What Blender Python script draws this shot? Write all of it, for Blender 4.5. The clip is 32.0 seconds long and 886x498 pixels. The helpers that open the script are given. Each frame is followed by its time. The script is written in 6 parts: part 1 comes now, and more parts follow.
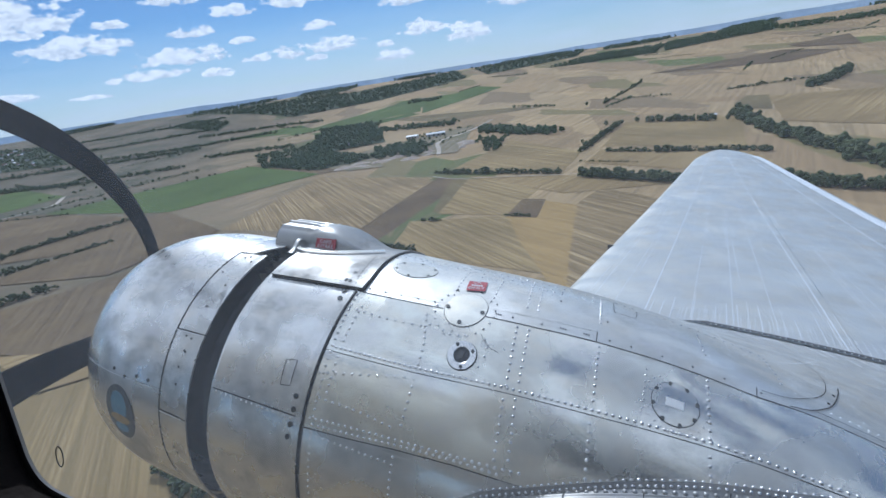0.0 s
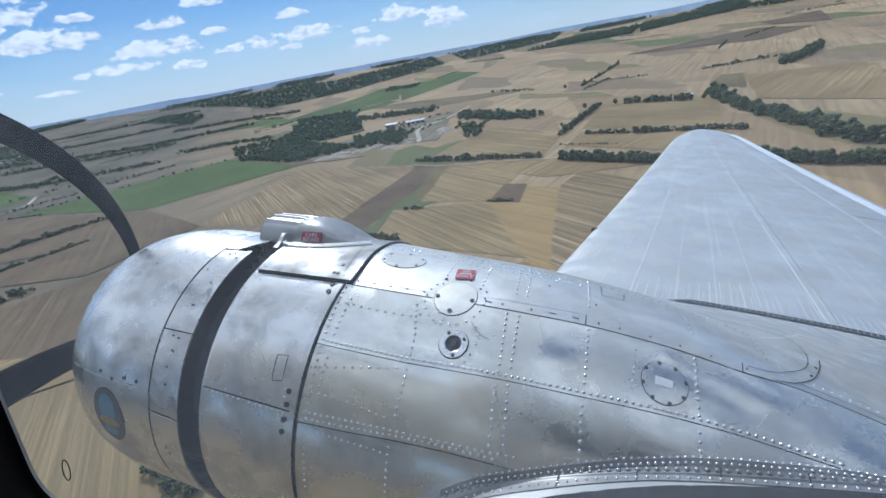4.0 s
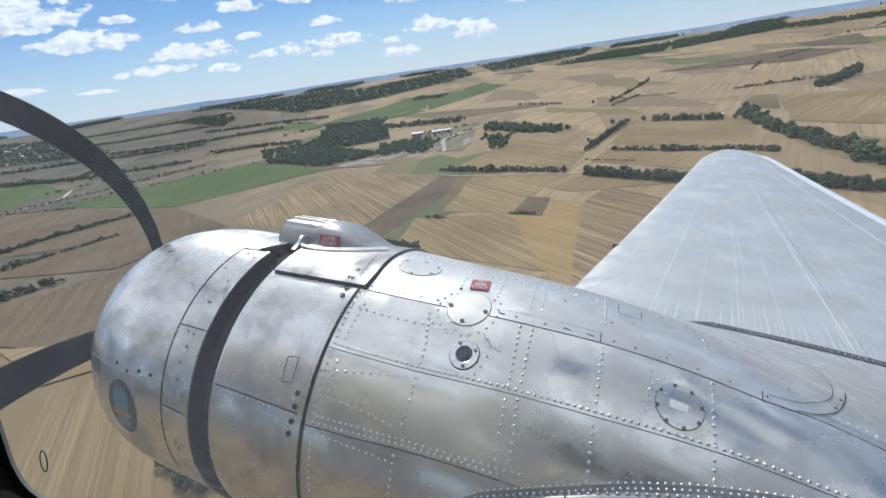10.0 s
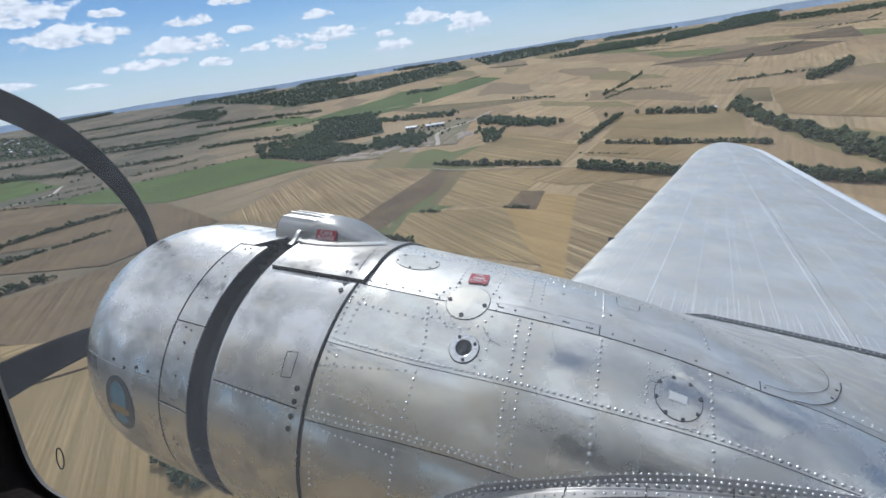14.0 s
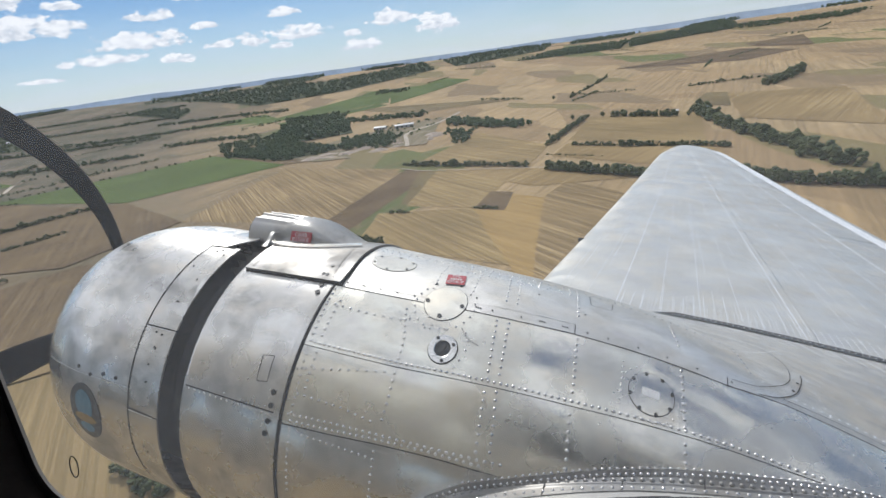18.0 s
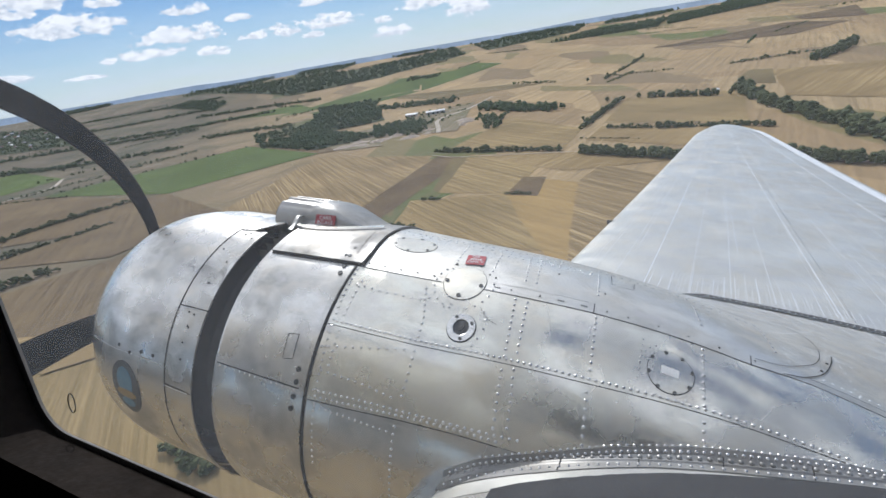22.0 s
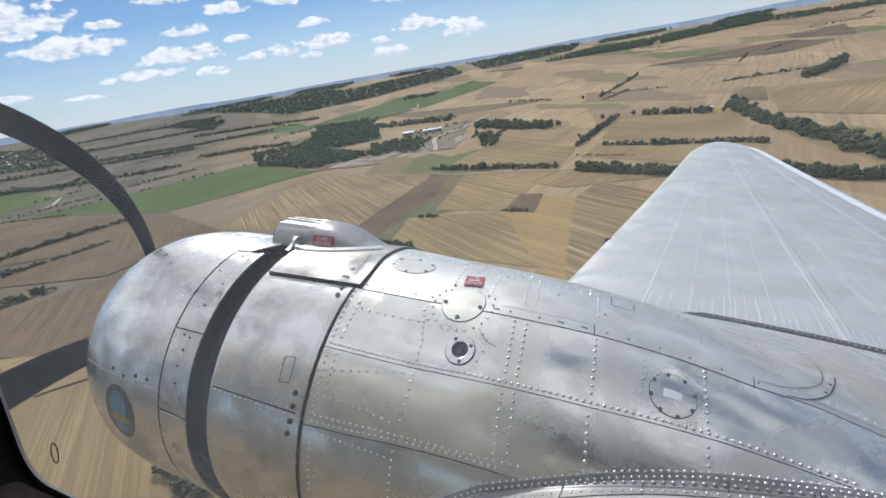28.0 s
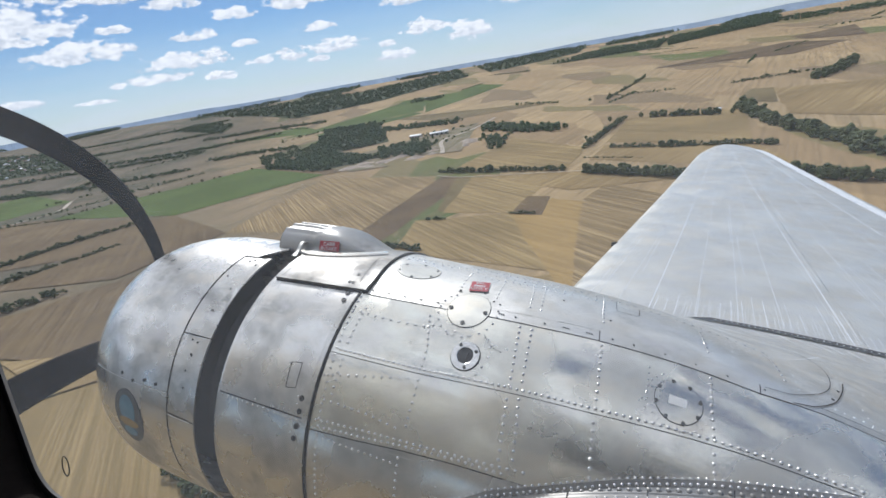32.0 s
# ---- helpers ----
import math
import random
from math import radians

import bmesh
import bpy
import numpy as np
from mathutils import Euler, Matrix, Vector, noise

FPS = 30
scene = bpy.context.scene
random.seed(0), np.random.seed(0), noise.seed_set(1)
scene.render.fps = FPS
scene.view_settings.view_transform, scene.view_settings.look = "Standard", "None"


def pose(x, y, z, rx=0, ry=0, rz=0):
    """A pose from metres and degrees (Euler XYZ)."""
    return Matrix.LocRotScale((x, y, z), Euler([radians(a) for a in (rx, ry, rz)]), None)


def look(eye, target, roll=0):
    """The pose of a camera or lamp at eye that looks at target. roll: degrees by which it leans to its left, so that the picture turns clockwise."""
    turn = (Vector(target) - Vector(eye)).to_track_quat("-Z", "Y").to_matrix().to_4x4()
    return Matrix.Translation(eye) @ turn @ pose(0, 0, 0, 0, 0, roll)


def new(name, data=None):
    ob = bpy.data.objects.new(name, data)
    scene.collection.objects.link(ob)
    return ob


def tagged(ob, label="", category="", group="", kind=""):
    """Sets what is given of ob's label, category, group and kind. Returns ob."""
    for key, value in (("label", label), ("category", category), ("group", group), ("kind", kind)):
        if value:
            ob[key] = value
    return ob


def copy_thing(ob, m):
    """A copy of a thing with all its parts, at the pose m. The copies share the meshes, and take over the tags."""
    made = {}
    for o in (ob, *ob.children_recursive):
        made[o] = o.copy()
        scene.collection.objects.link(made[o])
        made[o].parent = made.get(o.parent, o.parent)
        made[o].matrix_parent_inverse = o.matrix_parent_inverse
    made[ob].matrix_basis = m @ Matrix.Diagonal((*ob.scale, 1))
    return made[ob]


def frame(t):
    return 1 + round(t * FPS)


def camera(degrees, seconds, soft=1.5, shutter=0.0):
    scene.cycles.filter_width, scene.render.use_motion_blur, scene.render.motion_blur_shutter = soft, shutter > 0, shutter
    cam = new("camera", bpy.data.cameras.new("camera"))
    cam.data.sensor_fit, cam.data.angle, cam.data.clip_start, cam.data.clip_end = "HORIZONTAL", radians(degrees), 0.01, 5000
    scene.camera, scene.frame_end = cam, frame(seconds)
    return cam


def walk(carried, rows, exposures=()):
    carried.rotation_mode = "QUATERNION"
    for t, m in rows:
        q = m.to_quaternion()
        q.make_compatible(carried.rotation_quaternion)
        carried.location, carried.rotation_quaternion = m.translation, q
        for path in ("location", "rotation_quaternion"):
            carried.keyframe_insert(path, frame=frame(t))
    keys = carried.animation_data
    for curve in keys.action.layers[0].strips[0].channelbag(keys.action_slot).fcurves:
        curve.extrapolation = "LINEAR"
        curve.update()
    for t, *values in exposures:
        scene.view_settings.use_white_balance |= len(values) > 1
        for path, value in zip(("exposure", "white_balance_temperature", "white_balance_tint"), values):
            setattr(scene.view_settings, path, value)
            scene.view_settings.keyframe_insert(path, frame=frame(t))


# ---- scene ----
cam = camera(81.0, 32.0)

# The aircraft's frame: x aft, y outboard, z up, origin on the engine's axis. AIR lays it into the world in its climbing turn.
AIR = Matrix((
    (0.85147, 0.43673, 0.29023, 0.6010),
    (-0.50768, 0.82511, 0.24785, 1.3936),
    (-0.13129, -0.35833, 0.92433, 148.6487),
    (0, 0, 0, 1)))
# seconds, place in the aircraft's frame, turn
PATH = [
    (0.0, 0.0066, -1.9026, 0.7462, 87.097, -7.081, 24.065),
    (0.5, 0.0086, -1.9093, 0.7391, 86.898, -6.395, 23.054),
    (1.0, -0.0007, -1.9059, 0.7499, 85.972, -5.742, 22.082),
    (1.5, -0.0142, -1.9099, 0.7325, 86.741, -5.729, 21.064),
    (2.0, -0.0103, -1.9220, 0.7501, 86.576, -5.445, 20.817),
    (2.5, -0.0082, -1.9116, 0.7428, 87.369, -5.579, 20.941),
    (3.0, -0.0127, -1.9053, 0.7377, 86.979, -5.422, 21.047),
    (3.5, -0.0063, -1.9089, 0.7353, 86.533, -5.288, 21.499),
    (4.0, -0.0059, -1.9065, 0.7500, 85.935, -5.154, 22.151),
    (4.5, -0.0002, -1.9049, 0.7466, 85.717, -5.400, 22.828),
    (6.5, -0.0030, -1.8995, 0.7539, 86.724, -6.250, 23.186),
    (7.0, 0.0085, -1.8964, 0.7462, 86.939, -6.109, 23.518),
    (7.5, -0.0029, -1.8966, 0.7616, 87.051, -6.233, 23.135),
    (8.0, -0.0013, -1.8987, 0.7490, 87.292, -6.418, 23.237),
    (8.5, 0.0027, -1.8985, 0.7508, 86.761, -6.559, 23.702),
    (9.0, -0.0004, -1.8913, 0.7432, 86.749, -7.033, 23.954),
    (9.5, 0.0041, -1.8922, 0.7545, 86.734, -7.158, 24.530),
    (10.0, 0.0036, -1.8898, 0.7483, 86.734, -7.635, 24.578),
    (10.5, -0.0045, -1.8900, 0.7474, 86.339, -7.905, 24.145),
    (11.0, -0.0087, -1.8894, 0.7421, 86.489, -7.989, 23.778),
    (11.5, -0.0021, -1.8917, 0.7406, 85.888, -7.500, 23.528),
    (12.0, -0.0025, -1.8936, 0.7490, 85.994, -7.380, 23.389),
    (12.5, -0.0063, -1.8938, 0.7505, 85.769, -7.295, 23.394),
    (13.0, -0.0033, -1.9006, 0.7554, 85.847, -7.233, 23.724),
    (13.5, -0.0088, -1.8956, 0.7505, 86.059, -7.394, 23.785),
    (14.0, -0.0092, -1.8942, 0.7459, 86.184, -7.346, 23.933),
    (14.5, -0.0053, -1.8932, 0.7432, 86.342, -7.487, 24.107),
    (16.5, -0.0161, -1.9290, 0.7576, 86.051, -7.870, 23.696),
    (17.0, -0.0096, -1.9099, 0.7470, 87.453, -7.960, 23.325),
    (17.5, -0.0256, -1.9107, 0.7408, 87.572, -7.968, 21.565),
    (18.0, -0.0292, -1.9139, 0.7459, 86.687, -7.291, 20.539),
    (18.5, -0.0311, -1.9211, 0.7505, 85.272, -6.723, 20.470),
    (19.0, -0.0040, -1.9064, 0.7573, 84.465, -6.742, 22.380),
    (19.5, -0.0132, -1.9124, 0.7515, 84.707, -7.612, 22.993),
    (20.0, 0.0265, -1.9105, 0.7435, 85.316, -7.905, 24.367),
    (20.5, 0.0170, -1.9150, 0.7402, 85.959, -8.055, 24.136),
    (21.0, 0.0142, -1.9066, 0.7375, 86.521, -7.834, 24.077),
    (21.5, 0.0140, -1.9021, 0.7370, 85.930, -7.220, 23.919),
    (22.0, 0.0184, -1.9109, 0.7316, 84.785, -6.573, 24.094),
    (22.5, 0.0182, -1.9058, 0.7474, 85.171, -6.488, 24.664),
    (23.0, 0.0153, -1.9073, 0.7324, 85.287, -6.704, 25.195),
    (23.5, 0.0220, -1.8981, 0.7348, 84.978, -6.709, 26.004),
    (24.0, 0.0182, -1.8963, 0.7296, 85.748, -7.259, 26.289),
    (24.5, 0.0093, -1.9036, 0.7375, 86.011, -7.585, 26.112),
    (25.0, 0.0136, -1.9178, 0.7480, 86.244, -7.960, 26.182),
    (25.5, 0.0026, -1.9331, 0.7554, 86.065, -8.373, 26.016),
    (26.0, 0.0070, -1.9131, 0.7527, 86.583, -8.613, 25.984),
    (26.5, 0.0064, -1.9115, 0.7647, 85.922, -8.006, 25.093),
    (28.5, 0.0132, -1.8983, 0.7400, 86.790, -6.166, 23.811),
    (29.0, 0.0193, -1.9026, 0.7389, 85.506, -5.821, 24.310),
    (29.5, 0.0127, -1.9082, 0.7366, 85.791, -6.199, 24.617),
    (30.0, 0.0166, -1.9087, 0.7376, 86.827, -6.683, 24.946),
    (30.5, 0.0155, -1.9118, 0.7344, 86.638, -6.618, 25.021),
    (31.0, 0.0162, -1.9078, 0.7385, 85.719, -6.153, 24.933),
    (31.5, 0.0127, -1.9146, 0.7396, 85.649, -6.069, 24.645),
    (32.0, 0.0174, -1.9064, 0.7551, 86.913, -6.188, 24.579),
]
walk(cam, [(t, AIR @ pose(x, y, z, a, b, c)) for t, x, y, z, a, b, c in PATH],
     exposures=[(0.0, 0.20, 5100, 8), (4.0, 0.24, 5100, 8), (9.0, 0.42, 5650, 9), (13.0, 0.24, 5550, 9), (18.0, 0.38, 6050, 10), (22.0, 0.38, 5850, 10), (32.0, 0.36, 5850, 10)])

# ---- light ----
SUN_AZ, SUN_EL = radians(-10), radians(40)
SUN = Vector((math.sin(SUN_AZ) * math.cos(SUN_EL), math.cos(SUN_AZ) * math.cos(SUN_EL), math.sin(SUN_EL)))
sun_data = bpy.data.lights.new("sun", "SUN")
sun_data.energy, sun_data.angle, sun_data.color = 2.0, radians(0.6), (1.0, 0.95, 0.87)
sun_ob = new("sun", sun_data)
sun_ob.matrix_world = look(tuple(SUN * 60), (0, 0, 0))

# azimuth, elevation, half width and half height of each cumulus, in degrees
CLOUDS = [(-27.3, 6.4, 4.6, 1.0), (-19.0, 4.7, 4.4, 0.9), (-31.8, 8.6, 5.0, 1.9), (-22.3, 3.5, 3.9, 0.5), (-16.5, 3.0, 1.4, 0.5),
          (-9.7, 3.9, 1.9, 0.7), (-12.6, 3.8, 1.6, 0.35), (-5.0, 4.0, 2.9, 0.7), (0.1, 3.4, 1.0, 0.45), (0.8, 2.2, 2.2, 0.6),
          (4.2, 4.3, 2.4, 0.8), (8.8, 3.2, 2.6, 1.1), (-33.8, 3.0, 3.1, 0.4), (-7.0, 3.1, 1.2, 0.35), (-27.4, 2.4, 1.6, 0.25),
          (-19.1, 9.6, 2.6, 0.6), (-8.0, 8.6, 3.2, 0.9), (-38.5, 5.6, 3.0, 0.8), (14.0, 5.6, 3.0, 0.7), (-35.5, 10.6, 4.6, 1.5), (-29.0, 11.6, 2.8, 0.9), (-14.0, 8.2, 2.2, 0.6), (-24.5, 8.0, 1.6, 0.4), (-13.8, 5.6, 1.5, 0.35),
          (-24.0, 11.2, 6.0, 1.6), (-13.5, 11.0, 4.6, 1.3), (-3.5, 11.8, 4.0, 1.3), (-6.5, 6.0, 2.0, 0.5), (-18.0, 6.8, 2.2, 0.5), (2.8, 7.2, 2.4, 0.7), (9.5, 7.6, 3.2, 0.8)]


def make_world():
    world = bpy.data.worlds.new("sky")
    scene.world = world
    world.use_nodes = True
    nt = world.node_tree
    nt.nodes.clear()
    N, L = nt.nodes.new, nt.links.new

    def math_(op, a, b=None, c=None):
        n = N("ShaderNodeMath")
        n.operation = op
        for i, v in enumerate((a, b, c)):
            if v is None:
                continue
            if isinstance(v, (int, float)):
                n.inputs[i].default_value = v
            else:
                L(v, n.inputs[i])
        return n.outputs[0]

    sky = N("ShaderNodeTexSky")
    sky.sky_type, sky.sun_disc = "NISHITA", False
    sky.sun_elevation = math.asin(SUN.z)
    sky.sun_rotation = math.atan2(SUN.x, SUN.y)
    sky.air_density, sky.dust_density, sky.ozone_density = 1.0, 0.0, 3.0
    tc = N("ShaderNodeTexCoord")
    sep = N("ShaderNodeSeparateXYZ")
    L(tc.outputs["Generated"], sep.inputs[0])
    az = math_("MULTIPLY", math_("ARCTAN2", sep.outputs[0], sep.outputs[1]), 57.2958)
    el = math_("MULTIPLY", math_("ARCSINE", sep.outputs[2]), 57.2958)
    # billows in degrees of sky, finer towards the horizon
    comb = N("ShaderNodeCombineXYZ")
    L(az, comb.inputs[0])
    L(math_("MULTIPLY", el, 1.9), comb.inputs[1])
    n1 = N("ShaderNodeTexNoise")
    n1.inputs["Scale"].default_value, n1.inputs["Detail"].default_value, n1.inputs["Roughness"].default_value = 0.70, 6.0, 0.52
    L(comb.outputs[0], n1.inputs["Vector"])
    billow = math_("SUBTRACT", n1.outputs["Fac"], 0.5)
    field = weight = lift = None
    for a, e, w, h in CLOUDS:
        w, h = w * 1.12, h * 1.3
        dx = math_("MULTIPLY_ADD", az, 1 / w, -a / w)
        up = math_("MULTIPLY_ADD", el, 1 / h, -e / h)
        # flatter underneath than on top
        dy = math_("MAXIMUM", up, math_("MULTIPLY", up, -1.7))
        d = math_("SUBTRACT", 1.0, math_("ADD", math_("MULTIPLY", dx, dx), math_("MULTIPLY", dy, dy)))
        near = math_("MAXIMUM", math_("ADD", d, 0.6), 0.0)
        high = math_("MULTIPLY", near, up)
        field = d if field is None else math_("MAXIMUM", field, d)
        weight = near if weight is None else math_("ADD", weight, near)
        lift = high if lift is None else math_("ADD", lift, high)
    # height within the cloud, -1 at its base and 1 at its top
    lift = math_("DIVIDE", lift, math_("MAXIMUM", weight, 0.05))
    field = math_("MAXIMUM", field, -1.2)
    # a loose field of the same cumulus over the rest of the sky, on a flat layer
    den = math_("MAXIMUM", sep.outputs[2], 0.03)
    layer = N("ShaderNodeCombineXYZ")
    L(math_("DIVIDE", sep.outputs[0], den), layer.inputs[0])
    L(math_("DIVIDE", sep.outputs[1], den), layer.inputs[1])
    n2 = N("ShaderNodeTexNoise")
    n2.inputs["Scale"].default_value, n2.inputs["Detail"].default_value, n2.inputs["Roughness"].default_value = 1.7, 4.0, 0.5
    L(layer.outputs[0], n2.inputs["Vector"])
    wide = math_("MULTIPLY", math_("SUBTRACT", n2.outputs["Fac"], 0.405), 9.0)
    # cover thins out away from the sun
    wide = math_("MULTIPLY_ADD", sep.outputs[1], 1.7, math_("MULTIPLY_ADD", sep.outputs[0], -1.6, wide))
    high = N("ShaderNodeMapRange")
    high.inputs[1].default_value, high.inputs[2].default_value = 9.0, 16.0
    L(el, high.inputs[0])
    wide = math_("SUBTRACT", math_("MULTIPLY", wide, high.outputs[0]), math_("MULTIPLY", math_("SUBTRACT", 1.0, high.outputs[0]), 1.2))
    field = math_("MAXIMUM", field, wide)
    dens = N("ShaderNodeMapRange")
    dens.interpolation_type = "SMOOTHSTEP"
    dens.inputs[1].default_value, dens.inputs[2].default_value = 0.12, 0.62
    L(math_("MULTIPLY_ADD", billow, 3.4, field), dens.inputs[0])
    # thin streaks of haze close above the horizon
    n3 = N("ShaderNodeTexNoise")
    n3.inputs["Scale"].default_value, n3.inputs["Detail"].default_value = 0.35, 5.0
    c3 = N("ShaderNodeCombineXYZ")
    L(math_("MULTIPLY", az, 0.35), c3.inputs[0])
    L(math_("MULTIPLY", el, 3.0), c3.inputs[1])
    L(c3.outputs[0], n3.inputs["Vector"])
    low = N("ShaderNodeMapRange")
    low.inputs[1].default_value, low.inputs[2].default_value, low.inputs[3].default_value, low.inputs[4].default_value = 0.0, 8.0, 1.0, 0.0
    L(el, low.inputs[0])
    streak = math_("MULTIPLY", low.outputs[0], math_("MULTIPLY_ADD", n3.outputs["Fac"], 1.1, 0.1))
    # white tops, grey-blue undersides
    ramp = N("ShaderNodeValToRGB")
    ramp.color_ramp.elements[0].position, ramp.color_ramp.elements[0].color = 0.30, (5.6, 5.95, 6.5, 1)
    ramp.color_ramp.elements[1].position, ramp.color_ramp.elements[1].color = 0.62, (8.8, 8.8, 8.8, 1)
    n4 = N("ShaderNodeTexNoise")
    n4.inputs["Scale"].default_value, n4.inputs["Detail"].default_value = 1.3, 5.0
    off = N("ShaderNodeVectorMath")
    off.inputs[1].default_value = (0.0, 0.35, 3.0)
    L(comb.outputs[0], off.inputs[0])
    L(off.outputs[0], n4.inputs["Vector"])
    L(math_("MULTIPLY_ADD", lift, 0.16, math_("MULTIPLY_ADD", billow, 0.5, n4.outputs["Fac"])), ramp.inputs[0])
    m1 = N("ShaderNodeMix")
    m1.data_type = "RGBA"
    L(math_("MINIMUM", streak, 0.8), m1.inputs[0])
    tint = N("ShaderNodeMix")
    tint.data_type, tint.blend_type = "RGBA", "MULTIPLY"
    tint.inputs[0].default_value = 1.0
    L(sky.outputs[0], tint.inputs[6])
    tint.inputs[7].default_value = (0.52, 0.585, 0.66, 1)
    L(tint.outputs[2], m1.inputs[6])
    m1.inputs[7].default_value = (6.1, 6.7, 7.4, 1)
    m2 = N("ShaderNodeMix")
    m2.data_type = "RGBA"
    L(dens.outputs[0], m2.inputs[0])
    L(m1.outputs[2], m2.inputs[6])
    L(ramp.outputs[0], m2.inputs[7])
    bg = N("ShaderNodeBackground")
    bg.inputs[1].default_value = 0.085
    L(m2.outputs[2], bg.inputs[0])
    out = N("ShaderNodeOutputWorld")
    L(bg.outputs[0], out.inputs[0])


make_world()

# ---- materials ----


def base_material(name):
    m = bpy.data.materials.new(name)
    m.use_nodes = True
    nt = m.node_tree
    b = nt.nodes["Principled BSDF"]
    return m, nt, b


def noise_node(nt, coord, scale, detail=4.0, rough=0.55, stretch=None):
    n = nt.nodes.new("ShaderNodeTexNoise")
    n.inputs["Scale"].default_value, n.inputs["Detail"].default_value, n.inputs["Roughness"].default_value = scale, detail, rough
    if stretch:
        mp = nt.nodes.new("ShaderNodeMapping")
        mp.inputs["Scale"].default_value = stretch
        nt.links.new(coord, mp.inputs[0])
        coord = mp.outputs[0]
    nt.links.new(coord, n.inputs["Vector"])
    return n.outputs["Fac"]


def ramp_node(nt, fac, stops):
    r = nt.nodes.new("ShaderNodeValToRGB")
    while len(r.color_ramp.elements) < len(stops):
        r.color_ramp.elements.new(0.5)
    for e, (p, c) in zip(r.color_ramp.elements, stops):
        e.position, e.color = p, (*c, 1)
    nt.links.new(fac, r.inputs[0])
    return r.outputs[0]


def range_node(nt, fac, a, b, c, d):
    n = nt.nodes.new("ShaderNodeMapRange")
    for i, v in enumerate((a, b, c, d)):
        n.inputs[i + 1].default_value = v
    nt.links.new(fac, n.inputs[0])
    return n.outputs[0]


def mix_node(nt, fac, a, b, blend="MIX"):
    n = nt.nodes.new("ShaderNodeMix")
    n.data_type, n.blend_type = "RGBA", blend
    for i, v in ((0, fac), (6, a), (7, b)):
        if isinstance(v, (int, float)):
            n.inputs[i].default_value = v
        elif isinstance(v, tuple):
            n.inputs[i].default_value = (*v, 1)
        else:
            nt.links.new(v, n.inputs[i])
    return n.outputs[2]


def bump_node(nt, b, height, strength, distance):
    n = nt.nodes.new("ShaderNodeBump")
    n.inputs["Strength"].default_value, n.inputs["Distance"].default_value = strength, distance
    nt.links.new(height, n.inputs["Height"])
    nt.links.new(n.outputs[0], b.inputs["Normal"])


def aluminium(name, tint=(0.87, 0.84, 0.78), rough=0.18, wave=0.0050, wave_scale=6.0, stretch=(1, 1, 1), dirt=0.3, metal=0.76, scratched=True):
    """Polished bare sheet: gently oil-canned, hand-polished in broad swirls, with dull smears and fine scratches."""
    m, nt, b = base_material(name)
    tc = nt.nodes.new("ShaderNodeTexCoord").outputs["Object"]
    info = nt.nodes.new("ShaderNodeObjectInfo").outputs["Random"]
    smear = noise_node(nt, tc, 5.5, 4.0, 0.55)
    rub = noise_node(nt, tc, 10.0, 4.0, 0.55, (0.7, 1.4, 1))
    grain = noise_node(nt, tc, 90.0, 2.0, 0.5, (0.10, 1, 1))
    b.inputs["Metallic"].default_value = metal
    dull = tuple(v * (1 - dirt * 0.9) for v in tint)
    c = mix_node(nt, range_node(nt, smear, 0.34, 0.62, 1.0, 0.0), tint, dull)
    # faint straw and violet bloom of old polish
    c = mix_node(nt, range_node(nt, rub, 0.50, 0.70, 0.0, 0.55), c, (tint[0] * 0.98, tint[1] * 0.90, tint[2] * 0.80))
    c = mix_node(nt, range_node(nt, rub, 0.48, 0.30, 0.0, 0.6), c, (tint[0] * 0.86, tint[1] * 0.85, tint[2] * 0.92))
    # rubbed clouds, oil film and fine scratches at two slants
    film = noise_node(nt, tc, 9.0 if scratched else 3.0, 3.5 if scratched else 2.0, 0.5 if scratched else 0.4, (0.8, 1.2, 1.2))
    c = mix_node(nt, range_node(nt, film, 0.52, 0.74, 0.0, 0.22 + dirt * 0.35), c, tuple(v * 0.62 for v in tint))
    c = mix_node(nt, range_node(nt, film, 0.49, 0.32, 0.0, 0.6), c, tuple(min(0.97, v * 1.14) for v in tint))
    # oily smudges run back with the airflow
    smudge = noise_node(nt, tc, 26.0, 4.0, 0.6, (0.35, 1, 1))
    c = mix_node(nt, range_node(nt, smudge, 0.60, 0.76, 0.0, dirt * 0.6), c, tuple(v * 0.42 for v in tint))
    for turn, seed in ((28, 0.0), (-41, 7.0)) if scratched else ():
        mp = nt.nodes.new("ShaderNodeMapping")
        mp.inputs["Rotation"].default_value = (radians(turn), radians(turn * 0.6), radians(turn))
        mp.inputs["Location"].default_value = (seed, seed, 0)
        mp.inputs["Scale"].default_value = (3.0, 120.0, 60.0)
        nt.links.new(tc, mp.inputs[0])
        sn = nt.nodes.new("ShaderNodeTexNoise")
        sn.inputs["Scale"].default_value, sn.inputs["Detail"].default_value = 1.0, 2.0
        nt.links.new(mp.outputs[0], sn.inputs["Vector"])
        c = mix_node(nt, range_node(nt, sn.outputs["Fac"], 0.64, 0.76, 0.0, 0.30), c, tuple(min(0.97, v * (1.16 if turn > 0 else 0.6)) for v in tint))
    c = mix_node(nt, range_node(nt, grain, 0.58, 0.78, 0.0, dirt * 0.25), c, tuple(v * 0.7 for v in tint))
    c = mix_node(nt, range_node(nt, info, 0, 1, 0.0, 0.15), c, tuple(v * 0.82 for v in tint))
    nt.links.new(c, b.inputs["Base Color"])
    r1 = range_node(nt, smear, 0.40, 0.56, rough + 0.10, rough - 0.10)
    add = nt.nodes.new("ShaderNodeMath")
    add.operation = "MULTIPLY_ADD"
    nt.links.new(film, add.inputs[0])
